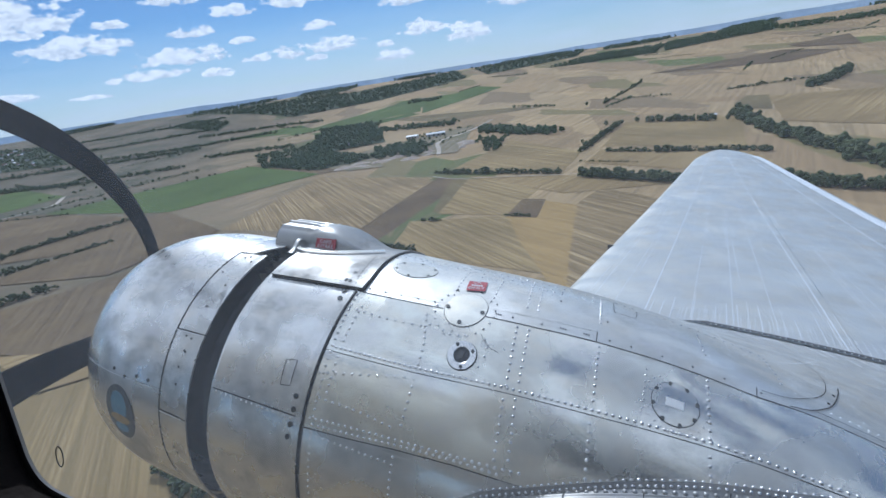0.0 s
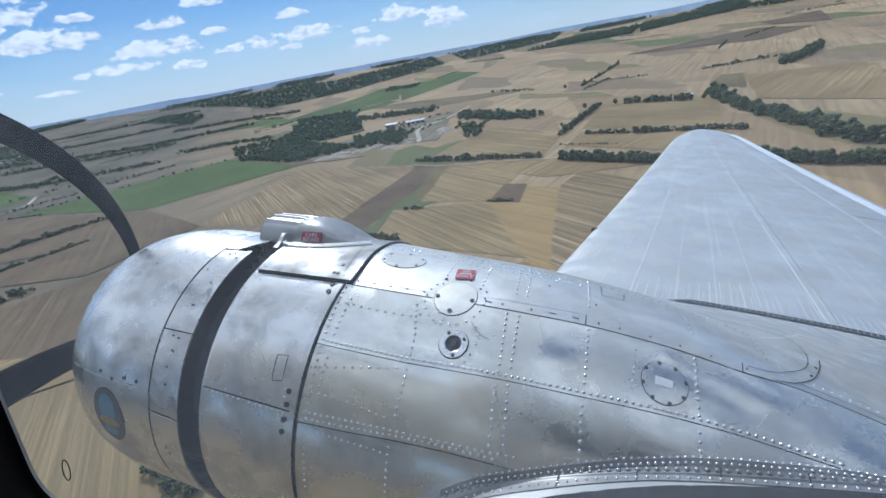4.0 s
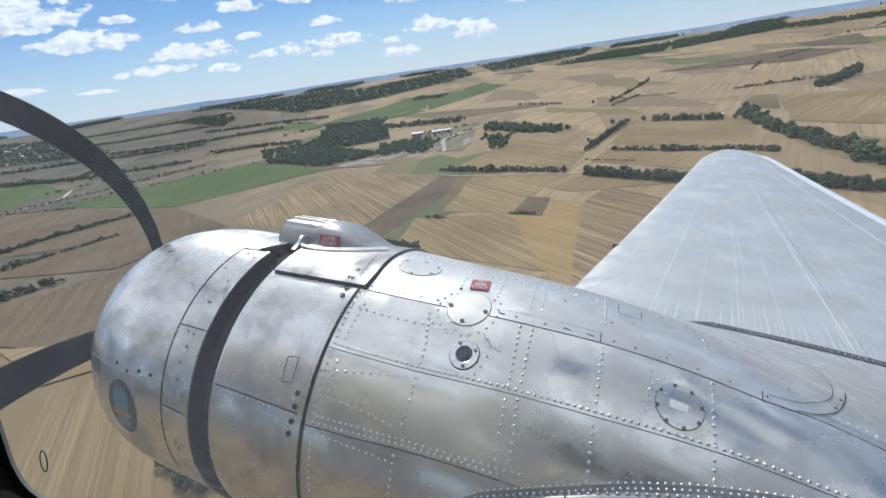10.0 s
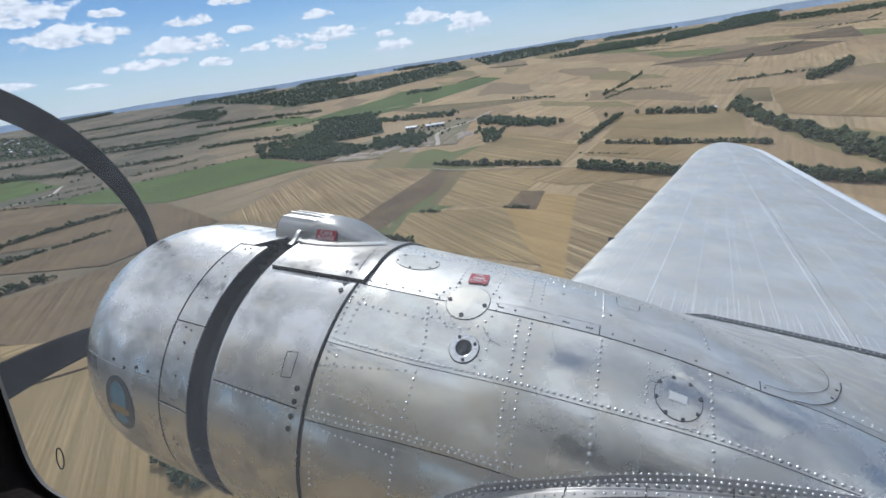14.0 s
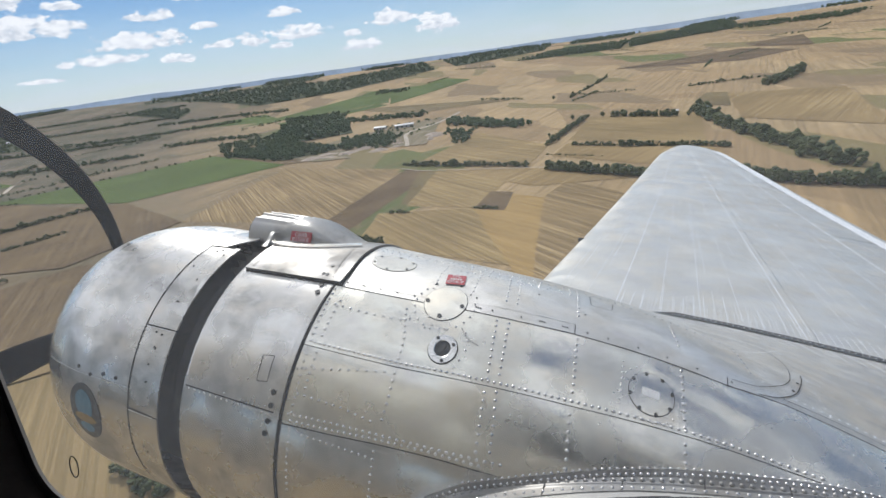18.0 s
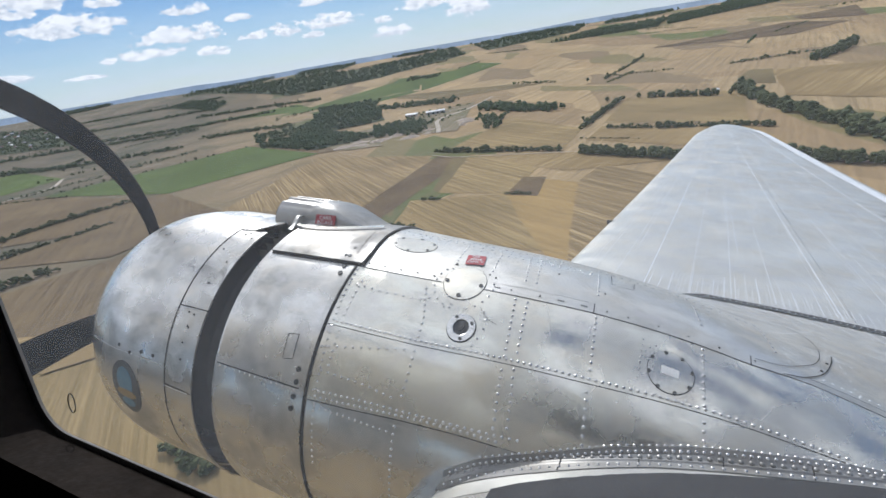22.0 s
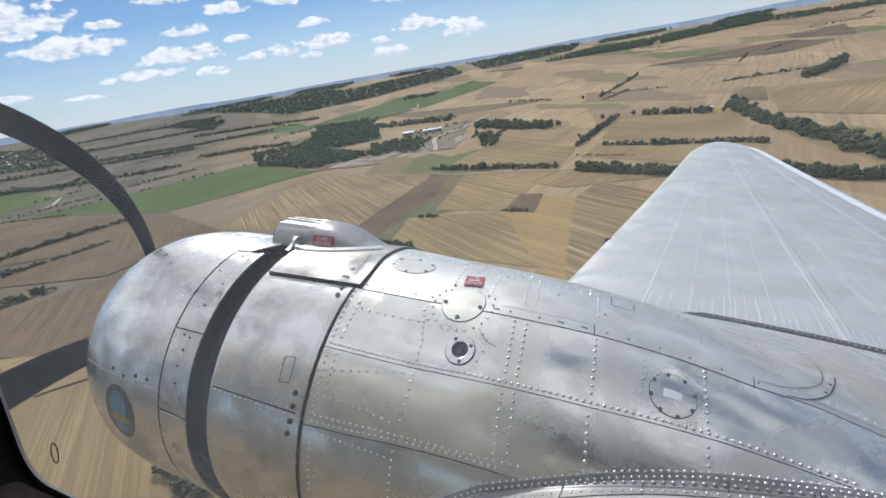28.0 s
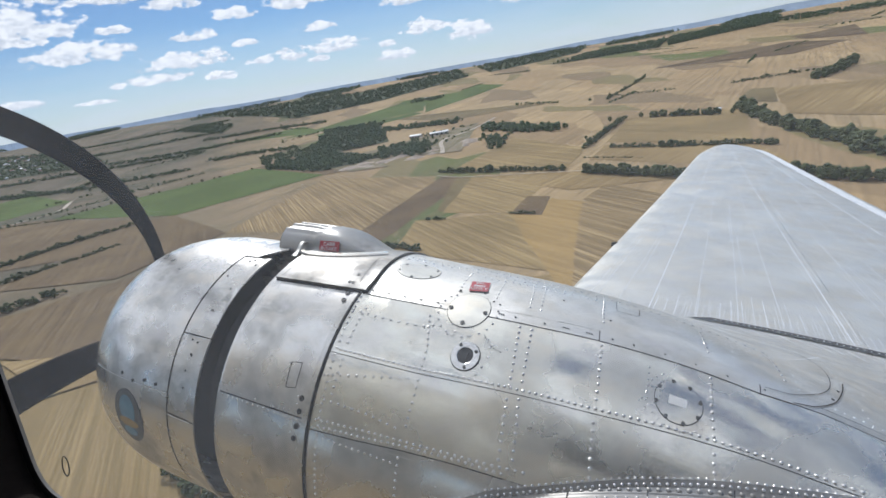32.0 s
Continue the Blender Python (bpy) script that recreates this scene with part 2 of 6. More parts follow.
    add.inputs[1].default_value = 0.16
    nt.links.new(r1, add.inputs[2])
    nt.links.new(add.outputs[0], b.inputs["Roughness"])
    big = noise_node(nt, tc, wave_scale, 2.5, 0.4, stretch)
    mixh = nt.nodes.new("ShaderNodeMath")
    mixh.operation = "MULTIPLY_ADD"
    nt.links.new(grain, mixh.inputs[0])
    mixh.inputs[1].default_value = 0.0
    nt.links.new(big, mixh.inputs[2])
    bump_node(nt, b, mixh.outputs[0], 1.0, wave)
    return m


def painted(name, color, rough=0.45, vary=0.25, scale=12.0, bump=0.0005, metallic=0.0):
    m, nt, b = base_material(name)
    tc = nt.nodes.new("ShaderNodeTexCoord").outputs["Object"]
    f = noise_node(nt, tc, scale, 6.0, 0.65)
    fine = noise_node(nt, tc, scale * 9, 3.0, 0.6)
    c = ramp_node(nt, f, [(0.3, tuple(v * (1 - vary) for v in color)), (0.7, tuple(min(1, v * (1 + vary * 0.4)) for v in color))])
    nt.links.new(c, b.inputs["Base Color"])
    nt.links.new(range_node(nt, fine, 0.3, 0.7, rough + 0.1, rough - 0.08), b.inputs["Roughness"])
    b.inputs["Metallic"].default_value = metallic
    bump_node(nt, b, fine, 0.6, bump)
    return m


def muted(c, keep=1.18, gain=0.97):
    """Soil and straw as dry August leaves them: pale and rather grey."""
    g = 0.3 * c[0] + 0.59 * c[1] + 0.11 * c[2]
    return tuple((g + (v - g) * keep) * gain for v in c)


def field_material(name, color, other, angle, spacing, contrast=0.5, patch=0.4, fleck=(0.30, 0.22, 0.12)):
    """Stubble or crop in drilled rows: broad wheel tracks, thin rows, blotches of soil and weed."""
    color, other, fleck = muted(color), muted(other), muted(fleck)
    m, nt, b = base_material(name)
    geo = nt.nodes.new("ShaderNodeNewGeometry").outputs["Position"]
    mp = nt.nodes.new("ShaderNodeMapping")
    mp.vector_type = "POINT"
    mp.inputs["Rotation"].default_value = (0, 0, radians(angle))
    nt.links.new(geo, mp.inputs[0])
    along = mp.outputs[0]
    w = nt.nodes.new("ShaderNodeTexWave")
    w.wave_type, w.bands_direction = "BANDS", "X"
    w.inputs["Scale"].default_value = 0.314 / spacing
    w.inputs["Distortion"].default_value, w.inputs["Detail"].default_value = 0.8, 2.0
    w.inputs["Detail Scale"].default_value = 0.6
    nt.links.new(along, w.inputs["Vector"])
    streak = noise_node(nt, along, 0.20, 7.0, 0.78, (1.0, 0.012, 1.0))
    tone = noise_node(nt, geo, 0.006, 3.0, 0.5)
    blotch = noise_node(nt, geo, 0.016, 6.0, 0.65)
    grain = noise_node(nt, geo, 0.35, 4.0, 0.7)
    c = mix_node(nt, range_node(nt, w.outputs["Fac"], 0.25, 0.85, 0.0, contrast * 0.42), color, other)
    c = mix_node(nt, range_node(nt, streak, 0.38, 0.62, 0.0, min(1.0, contrast * 1.5)), c, other)
    rows_ = noise_node(nt, along, 0.55, 4.0, 0.7, (1.0, 0.008, 1.0))
    c = mix_node(nt, range_node(nt, rows_, 0.46, 0.60, 0.0, 0.55 * contrast), c, tuple(v * 0.72 for v in other))
    c = mix_node(nt, range_node(nt, rows_, 0.50, 0.36, 0.0, 0.5 * contrast), c, tuple(min(0.75, v * 1.22) for v in color))
    c = mix_node(nt, range_node(nt, blotch, 0.42, 0.68, 0.0, patch), c, fleck)
    c = mix_node(nt, range_node(nt, tone, 0.40, 0.64, 0.0, 0.55), c, tuple(v * 0.62 for v in other))
    c = mix_node(nt, range_node(nt, grain, 0.35, 0.72, 0.0, 0.34), c, tuple(v * 0.5 for v in color))
    nt.links.new(c, b.inputs["Base Color"])
    b.inputs["Roughness"].default_value = 0.95
    b.inputs["Specular IOR Level"].default_value = 0.1
    return m


def land_material():
    """The open country between the nearer fields: long strips of stubble, plough and green crop."""
    m, nt, b = base_material("land")
    geo = nt.nodes.new("ShaderNodeNewGeometry").outputs["Position"]
    bend = nt.nodes.new("ShaderNodeTexNoise")
    bend.inputs["Scale"].default_value, bend.inputs["Detail"].default_value = 0.0016, 2.0
    nt.links.new(geo, bend.inputs["Vector"])
    sc = nt.nodes.new("ShaderNodeVectorMath")
    sc.operation = "MULTIPLY_ADD"
    nt.links.new(bend.outputs["Color"], sc.inputs[0])
    sc.inputs[1].default_value = (170, 170, 0)
    nt.links.new(geo, sc.inputs[2])
    mp = nt.nodes.new("ShaderNodeMapping")
    mp.inputs["Rotation"].default_value = (0, 0, radians(38))
    mp.inputs["Scale"].default_value = (1 / 150, 1 / 420, 0)
    nt.links.new(sc.outputs[0], mp.inputs[0])
    v = nt.nodes.new("ShaderNodeTexVoronoi")
    v.distance = "CHEBYCHEV"
    v.inputs["Scale"].default_value, v.inputs["Randomness"].default_value = 1.0, 0.8
    nt.links.new(mp.outputs[0], v.inputs["Vector"])
    sep = nt.nodes.new("ShaderNodeSeparateColor")
    nt.links.new(v.outputs["Color"], sep.inputs[0])
    r = nt.nodes.new("ShaderNodeValToRGB")
    r.color_ramp.interpolation = "CONSTANT"
    stops = [(0.0, (0.36, 0.26, 0.15)), (0.17, (0.29, 0.21, 0.125)), (0.32, (0.42, 0.31, 0.18)), (0.47, (0.22, 0.165, 0.105)), (0.58, (0.34, 0.25, 0.15)),
             (0.70, (0.38, 0.285, 0.17)), (0.82, (0.10, 0.13, 0.045)), (0.90, (0.20, 0.17, 0.085))]
    while len(r.color_ramp.elements) < len(stops):
        r.color_ramp.elements.new(0.5)
    # gain above the nearer fields' puts distance haze into these colours
    for e, (p, c) in zip(r.color_ramp.elements, stops):
        e.position, e.color = p, (*muted(c, 1.12, 1.24), 1)
    nt.links.new(sep.outputs[0], r.inputs[0])
    mq = nt.nodes.new("ShaderNodeMapping")
    mq.inputs["Rotation"].default_value = (0, 0, radians(38))
    nt.links.new(geo, mq.inputs[0])
    streak = noise_node(nt, mq.outputs[0], 0.11, 6.0, 0.72, (1.0, 0.025, 1.0))
    blotch = noise_node(nt, geo, 0.006, 5.0, 0.6)
    c = mix_node(nt, range_node(nt, streak, 0.40, 0.64, 0.0, 0.75), r.outputs[0], muted((0.22, 0.165, 0.10), 1.1, 1.0))
    c = mix_node(nt, range_node(nt, blotch, 0.45, 0.72, 0.0, 0.4), c, muted((0.20, 0.165, 0.10), 1.1, 1.05))
    # cloud shadow over the western land, painted into its colour
    sx = nt.nodes.new("ShaderNodeSeparateXYZ")
    nt.links.new(sc.outputs[0], sx.inputs[0])
    ln = nt.nodes.new("ShaderNodeMath")
    ln.operation = "MULTIPLY_ADD"
    nt.links.new(sx.outputs[1], ln.inputs[0])
    ln.inputs[1].default_value = 0.20
    nt.links.new(sx.outputs[0], ln.inputs[2])
    west_shade = mix_node(nt, range_node(nt, blotch, 0.40, 0.62, 0.0, 1.0), muted((0.15, 0.125, 0.09), 0.9, 1.0), muted((0.075, 0.08, 0.055), 0.9, 1.0))
    c = mix_node(nt, range_node(nt, ln.outputs[0], 420, -300, 0.0, 0.85), c, west_shade)
    nt.links.new(c, b.inputs["Base Color"])
    b.inputs["Roughness"].default_value = 0.95
    b.inputs["Specular IOR Level"].default_value = 0.1
    return m


def foliage(name, dark, light):
    m, nt, b = base_material(name)
    g = nt.nodes.new("ShaderNodeNewGeometry")
    f = noise_node(nt, g.outputs["Position"], 0.5, 4.0, 0.7)
    c = mix_node(nt, range_node(nt, g.outputs["Random Per Island"], 0, 1, 0, 1), dark, light)
    c = mix_node(nt, range_node(nt, f, 0.35, 0.7, 0.0, 0.5), c, tuple(v * 0.65 for v in dark))
    nt.links.new(c, b.inputs["Base Color"])
    b.inputs["Roughness"].default_value = 0.8
    b.inputs["Specular IOR Level"].default_value = 0.2
    return m


ALU = aluminium("polished_aluminium", (0.87, 0.84, 0.75), 0.18, 0.0034, 4.2, metal=0.82)
ALU_COWL = aluminium("polished_cowl_aluminium", (0.78, 0.76, 0.725), 0.26, 0.0045, 4.2, dirt=0.58, metal=0.85)
ALU_DULL = aluminium("dull_aluminium", (0.73, 0.71, 0.67), 0.22, 0.0040, 5.0, dirt=0.5)
ALU_WING = aluminium("wing_aluminium", (0.67, 0.655, 0.605), 0.34, 0.0015, 4.0, (1.0, 2.2, 1), 0.16, 0.50, False)
# dull aluminium, darkened for shade on the fillet web and scoop side
ALU_FILLET = aluminium("shaded_dull_aluminium", (0.40, 0.39, 0.37), 0.36, 0.0020, 9.0, dirt=0.6, metal=0.6)
ALU_WORN = aluminium("worn_panel_aluminium", (0.33, 0.32, 0.30), 0.42, 0.0035, 5.0, dirt=0.6, metal=0.6)
ALU_FAIR = aluminium("hazed_top_skin_aluminium", (0.76, 0.745, 0.70), 0.36, 0.0030, 4.2, dirt=0.4, metal=0.78)
HULL = painted("pale_hull_paint", (0.55, 0.54, 0.505), 0.55, 0.25, 3.0, 0.0008)
STEEL = painted("bright_steel", (0.80, 0.78, 0.75), 0.22, 0.15, 60, 0.0001, 0.9)
DARK_METAL = painted("dark_grey_metal", (0.05, 0.05, 0.05), 0.55, 0.5, 20, 0.0006)
# slot interior, lifted to grey: glare over the recess put into colour
SLOT_GREY = painted("slot_grey", (0.10, 0.105, 0.11), 0.7, 0.5, 18, 0.001)
RUBBER = painted("black_rubber", (0.02, 0.02, 0.02), 0.6, 0.3, 40, 0.0004)
BLACK = painted("black_paint", (0.018, 0.018, 0.02), 0.5, 0.4, 10, 0.0008)
WALK = painted("black_walkway_grit", (0.03, 0.03, 0.032), 0.85, 0.4, 14, 0.002)
BLADE = painted("dark_blade_paint", (0.006, 0.007, 0.008), 0.9, 0.35, 9, 0.0005)
# near-black for joints, and for painted shade under lifted edges
SHADOW_GAP = painted("seam_dark_and_shade", (0.025, 0.022, 0.02), 0.8, 0.4, 30, 0.0003)
RED = painted("red_placard_paint", (0.50, 0.06, 0.07), 0.5, 0.3, 60, 0.0002)
WHITE = painted("white_paint", (0.86, 0.855, 0.84), 0.5, 0.12, 50, 0.0002)
BLUE = painted("emblem_blue", (0.09, 0.23, 0.34), 0.4, 0.3, 60, 0.0002)
GOLD = painted("emblem_ochre", (0.32, 0.22, 0.08), 0.4, 0.4, 60, 0.0002)
EMB_DARK = painted("emblem_slate", (0.05, 0.06, 0.07), 0.4, 0.4, 60, 0.0002)
# pale trim paint, also sun glints on raised edges and rivets as colour
PALE_GLINT = painted("pale_trim_and_glint", (0.86, 0.87, 0.88), 0.5, 0.15, 30, 0.0003)
LINING = painted("cabin_lining", (0.024, 0.018, 0.014), 0.9, 0.4, 25, 0.001)
RIM = painted("window_rim_paint", (0.15, 0.14, 0.13), 0.45, 0.3, 30, 0.0004)

for dull in (LINING, BLADE):
    dull.node_tree.nodes["Principled BSDF"].inputs["Specular IOR Level"].default_value = 0.12

LAND = land_material()
TAN = field_material("stubble", (0.49, 0.375, 0.21), (0.26, 0.195, 0.11), -21, 14, 1.0)
TAN_NEAR = field_material("trodden_stubble", (0.40, 0.305, 0.17), (0.22, 0.165, 0.09), -21, 14, 0.6)
TAN_LINES = field_material("stubble_in_windrows", (0.54, 0.42, 0.25), (0.24, 0.175, 0.105), -19, 13, 1.6)
TAN_PALE = field_material("pale_stubble", (0.48, 0.37, 0.215), (0.29, 0.21, 0.115), 52, 14, 1.1)
ORANGE = field_material("ripe_stubble", (0.50, 0.355, 0.18), (0.36, 0.26, 0.135), -27, 9, 0.6)
BROWN = field_material("ploughed_stubble", (0.25, 0.19, 0.12), (0.145, 0.11, 0.075), -19, 12, 0.7)
FLOOR = field_material("forest_floor", (0.10, 0.115, 0.07), (0.07, 0.085, 0.05), 10, 30, 0.5, 0.5, (0.05, 0.06, 0.03))
EARTH = field_material("bare_earth", (0.185, 0.14, 0.095), (0.14, 0.105, 0.07), -27, 12, 0.5)
GREEN = field_material("green_crop", (0.125, 0.165, 0.06), (0.10, 0.135, 0.05), -30, 18, 0.35, 0.2, (0.11, 0.13, 0.05))
OLIVE = field_material("olive_fallow", (0.24, 0.195, 0.115), (0.18, 0.145, 0.085), -20, 8, 0.5)
GRIT = field_material("quarry_grit", (0.42, 0.35, 0.27), (0.22, 0.19, 0.12), 20, 25, 0.6, 0.95, (0.13, 0.14, 0.07))
SPOIL = field_material("quarry_spoil", (0.66, 0.58, 0.50), (0.44, 0.36, 0.29), 20, 6, 0.6, 0.5, (0.34, 0.26, 0.19))
TRACK = field_material("pale_track", (0.62, 0.55, 0.46), (0.52, 0.46, 0.38), 0, 30, 0.3, 0.1)
# distance haze given to the hills as blue-grey colour and faint emission
HAZE_HILL = painted("hills_with_haze_glow", (0.42, 0.47, 0.50), 0.95, 0.4, 0.006, 0.01)
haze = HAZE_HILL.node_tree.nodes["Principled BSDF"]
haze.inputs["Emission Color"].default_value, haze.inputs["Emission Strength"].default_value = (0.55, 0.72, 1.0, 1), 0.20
LEAF = foliage("hedge_leaves", (0.062, 0.080, 0.032), (0.125, 0.142, 0.060))
LEAF_FAR = foliage("wood_leaves", (0.055, 0.092, 0.036), (0.105, 0.145, 0.060))
BARK = painted("bark", (0.10, 0.075, 0.055), 0.9, 0.4, 3, 0.01)
WALLS = painted("house_plaster", (0.62, 0.58, 0.52), 0.8, 0.15, 0.5, 0.002)
TILES = painted("roof_tiles", (0.26, 0.12, 0.08), 0.8, 0.3, 1.0, 0.01)
SHEET = painted("pale_sheet_roof", (0.70, 0.70, 0.70), 0.5, 0.15, 0.3, 0.004)

# ---- helpers for meshes ----


def part(name, bm, material, parent, label="", smooth=True, kind=""):
    """Links a bmesh, or a mesh, as one object under a thing or a part."""
    if isinstance(bm, bmesh.types.BMesh):
        me = bpy.data.meshes.new(name)
        bm.to_mesh(me)
        bm.free()
    else:
        me = bm
    if not me.materials:
        me.materials.append(material)
    if smooth:
        for p in me.polygons:
            p.use_smooth = True
    ob = new(name, me)
    ob.parent = parent
    return tagged(ob, label, kind=kind)


def thing(name, label, category, m=None, group="", kind=""):
    ob = new(name)
    ob.empty_display_size = 0.2
    ob.matrix_world = m if m is not None else Matrix()
    return tagged(ob, label, category, group, kind)


def grid(fn, us, vs, close_v=False):
    """A sheet of quads over fn(u, v)."""
    bm = bmesh.new()
    rows = [[bm.verts.new(fn(u, v)) for v in vs] for u in us]
    n = len(vs)
    for i in range(len(us) - 1):
        for j in range(n if close_v else n - 1):
            bm.faces.new((rows[i][j], rows[i + 1][j], rows[i + 1][(j + 1) % n], rows[i][(j + 1) % n]))
    bmesh.ops.recalc_face_normals(bm, faces=bm.faces)
    return bm


def spread(a, b, n):
    return [a + (b - a) * i / n for i in range(n + 1)]


def skirted(fn, us, vs, depth):
    """A sheet whose rim is turned down by depth; fn(u, v, offset)."""
    bm = bmesh.new()
    rows = [[bm.verts.new(fn(u, v, 0.0)) for v in vs] for u in us]
    nu, nv = len(us), len(vs)
    for i in range(nu - 1):
        for j in range(nv - 1):
            bm.faces.new((rows[i][j], rows[i + 1][j], rows[i + 1][j + 1], rows[i][j + 1]))
    rim = [(i, 0) for i in range(nu)] + [(nu - 1, j) for j in range(1, nv)] + [(i, nv - 1) for i in range(nu - 2, -1, -1)] + [(0, j) for j in range(nv - 2, 0, -1)]
    low = [bm.verts.new(fn(us[i], vs[j], -depth)) for i, j in rim]
    top = [bm.verts.new(fn(us[i], vs[j], 0.0)) for i, j in rim]
    for k in range(len(rim)):
        n = (k + 1) % len(rim)
        bm.faces.new((top[k], top[n], low[n], low[k]))
    bmesh.ops.recalc_face_normals(bm, faces=bm.faces)
    return bm


def box(x0, x1, y0, y1, z0, z1, bevel=0.0, seg=2):
    bm = bmesh.new()
    bmesh.ops.create_cube(bm, size=1.0, matrix=Matrix.LocRotScale(((x0 + x1) / 2, (y0 + y1) / 2, (z0 + z1) / 2), None, (x1 - x0, y1 - y0, z1 - z0)))
    if bevel:
        bmesh.ops.bevel(bm, geom=list(bm.edges), offset=bevel, segments=seg, affect="EDGES", profile=0.6)
    return bm


ICO = bmesh.new()
bmesh.ops.create_icosphere(ICO, subdivisions=1, radius=1.0)
ICO_V = np.array([v.co[:] for v in ICO.verts])
ICO_F = np.array([[v.index for v in f.verts] for f in ICO.faces])
ICO.free()


def clumps(name, centres, radii, rng):
    """A mesh of many small uneven leaf clumps."""
    c, r = np.asarray(centres, float), np.asarray(radii, float)
    n, k = len(c), len(ICO_V)
    jit = rng.uniform(0.6, 1.35, (n, k, 1))
    flat = np.array([1.0, 1.0, 0.85])
    v = c[:, None, :] + ICO_V[None] * jit * r[:, None, None] * flat
    fcs = (ICO_F[None] + (np.arange(n) * k)[:, None, None]).reshape(-1, 3)
    me = bpy.data.meshes.new(name)
    me.from_pydata(v.reshape(-1, 3).tolist(), [], fcs.tolist())
    return me

# ---- the country below ----


def rise(x, y):
    """The plain, rising to low hills towards the horizon."""
    r = math.hypot(x, y)
    t = min(1, max(0, (r - 1700) / 3100))
    roll = noise.noise((x / 900, y / 900, 2.0)) * 16 * min(1, max(0, (r - 1800) / 1800))
    return 134 * t * t * (3 - 2 * t) + roll


def make_ground():
    radii = [0.0] + [30 * 1.085 ** i for i in range(63)]
    radii = [r for r in radii if r < 4900] + [4930]
    bm = grid(lambda r, a: Vector((r * math.cos(a), r * math.sin(a), rise(r * math.cos(a), r * math.sin(a)))) if r else Vector((0.001 * math.cos(a), 0.001 * math.sin(a), 0)),
              radii, [2 * math.pi * i / 144 for i in range(144)], True)
    for f in bm.faces:
        if f.normal.z < 0:
            f.normal_flip()
    ob = part("ground", bm, LAND, None)
    tagged(ob, "dry farmland in strips of stubble, plough and green crop", "ground", kind="structure")


make_ground()


def make_backdrop():
    """The last low hills under the horizon, haze put into colour and glow."""
    def at(u, a):
        x, y = 4960 * math.cos(a), 4960 * math.sin(a)
        top = 172 + 14 * noise.noise((x / 700, y / 700, 9)) + 5 * noise.noise((x / 190, y / 190, 4))
        return Vector((x, y, 90 + (top - 90) * u))
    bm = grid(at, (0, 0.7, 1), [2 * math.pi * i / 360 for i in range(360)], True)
    tagged(part("backdrop", bm, HAZE_HILL, None), "distant hills along the horizon, haze in their colour and glow", "hills", kind="structure")


make_backdrop()
LEVEL = [0]


def field(name, a, b, c, d, material, label, n=8):
    """A field between four corners, laid on the ground."""
    LEVEL[0] += 1
    up = 0.10 + 0.03 * LEVEL[0]
    a, b, c, d = (Vector(p) for p in (a, b, c, d))

    def at(u, v):
        # hedgeless edges wander a little
        p = a.lerp(b, u).lerp(d.lerp(c, u), v)
        if 0 < u < 1 or 0 < v < 1:
            p = p + Vector((noise.noise((p.x / 60, p.y / 60, 1)), noise.noise((p.x / 60, p.y / 60, 5)))) * 3.0
        return (p.x, p.y, rise(p.x, p.y) + up)
    bm = grid(at, spread(0, 1, n), spread(0, 1, n))
    for f in bm.faces:
        if f.normal.z < 0:
            f.normal_flip()
    ob = part(name, bm, material, None)
    return tagged(ob, label, "field", kind="structure")


field("stubble_field", (-640, -500), (-420, 470), (120, 330), (600, -500), TAN_NEAR, "wide tan stubble field with long wheel tracks")
field("ploughed_field", (-420, 470), (-313, 546), (-31, 459), (86, 300), BROWN, "half-ploughed field in long brown strips")
field("stubble_field", (-159, 960), (38, 785), (-50, 537), (-250, 669), TAN_LINES, "tan stubble field in long broad windrows")
field("stubble_field", (-93, 690), (37, 765), (-40, 545), (-150, 590), TAN_LINES, "straw-coloured field striped with windrows")
field("bare_field", (-69, 549), (46, 778), (84, 726), (-43, 500), EARTH, "strip of dark bare earth")
field("fallow_strip", (22, 583), (62, 738), (84, 729), (30, 566), OLIVE, "narrow olive strip of fallow")
field("stubble_field", (27, 566), (84, 728), (180, 642), (93, 511), TAN, "tan stubble field below a hedge")
field("stubble_field", (-6, 553), (93, 511), (92, 340), (-31, 459), TAN, "pale stubble field with faint rows")
field("stubble_field", (93, 511), (143, 541), (168, 507), (80, 290), ORANGE, "strip of ripe orange stubble")
field("stubble_field", (168, 507), (212, 560), (300, 300), (80, 290), TAN_LINES, "stubble field striped with straw windrows")
field("bare_field", (93, 511), (124, 566), (146, 548), (118, 485), EARTH, "small dark rectangle of bare earth")
field("stubble_field", (84, 745), (214, 636), (290, 520), (170, 560), TAN_PALE, "pale stubble with curved cutting lines")
field("stubble_field", (60, 800), (205, 670), (273, 790), (215, 1036), TAN, "smooth tan stubble field beside the quarry")
field("stubble_field", (245, 700), (300, 780), (430, 620), (380, 470), TAN_PALE, "pale stubble between two hedges")
field("stubble_field", (310, 800), (440, 1010), (590, 880), (440, 640), TAN, "broad stubble field in faint strips")
field("stubble_field", (580, 761), (765, 1050), (900, 900), (640, 560), TAN_PALE, "pale stubble with curved rows")
field("green_field", (-728, 1079), (-375, 1314), (-165, 1007), (-396, 865), GREEN, "bright green field of low crop")
field("green_field", (-1218, 1528), (-1134, 1640), (-833, 1330), (-937, 1152), GREEN, "green field near the village")
field("green_field", (-175, 1930), (30, 2749), (480, 2669), (66, 2294), GREEN, "far green field on the slope")
field("green_field", (-78, 2147), (376, 1760), (445, 1600), (150, 1640), OLIVE, "far olive-green field beyond the quarry")
field("green_field", (626, 964), (755, 1108), (777, 1064), (653, 885), OLIVE, "small rounded patch of green fallow")
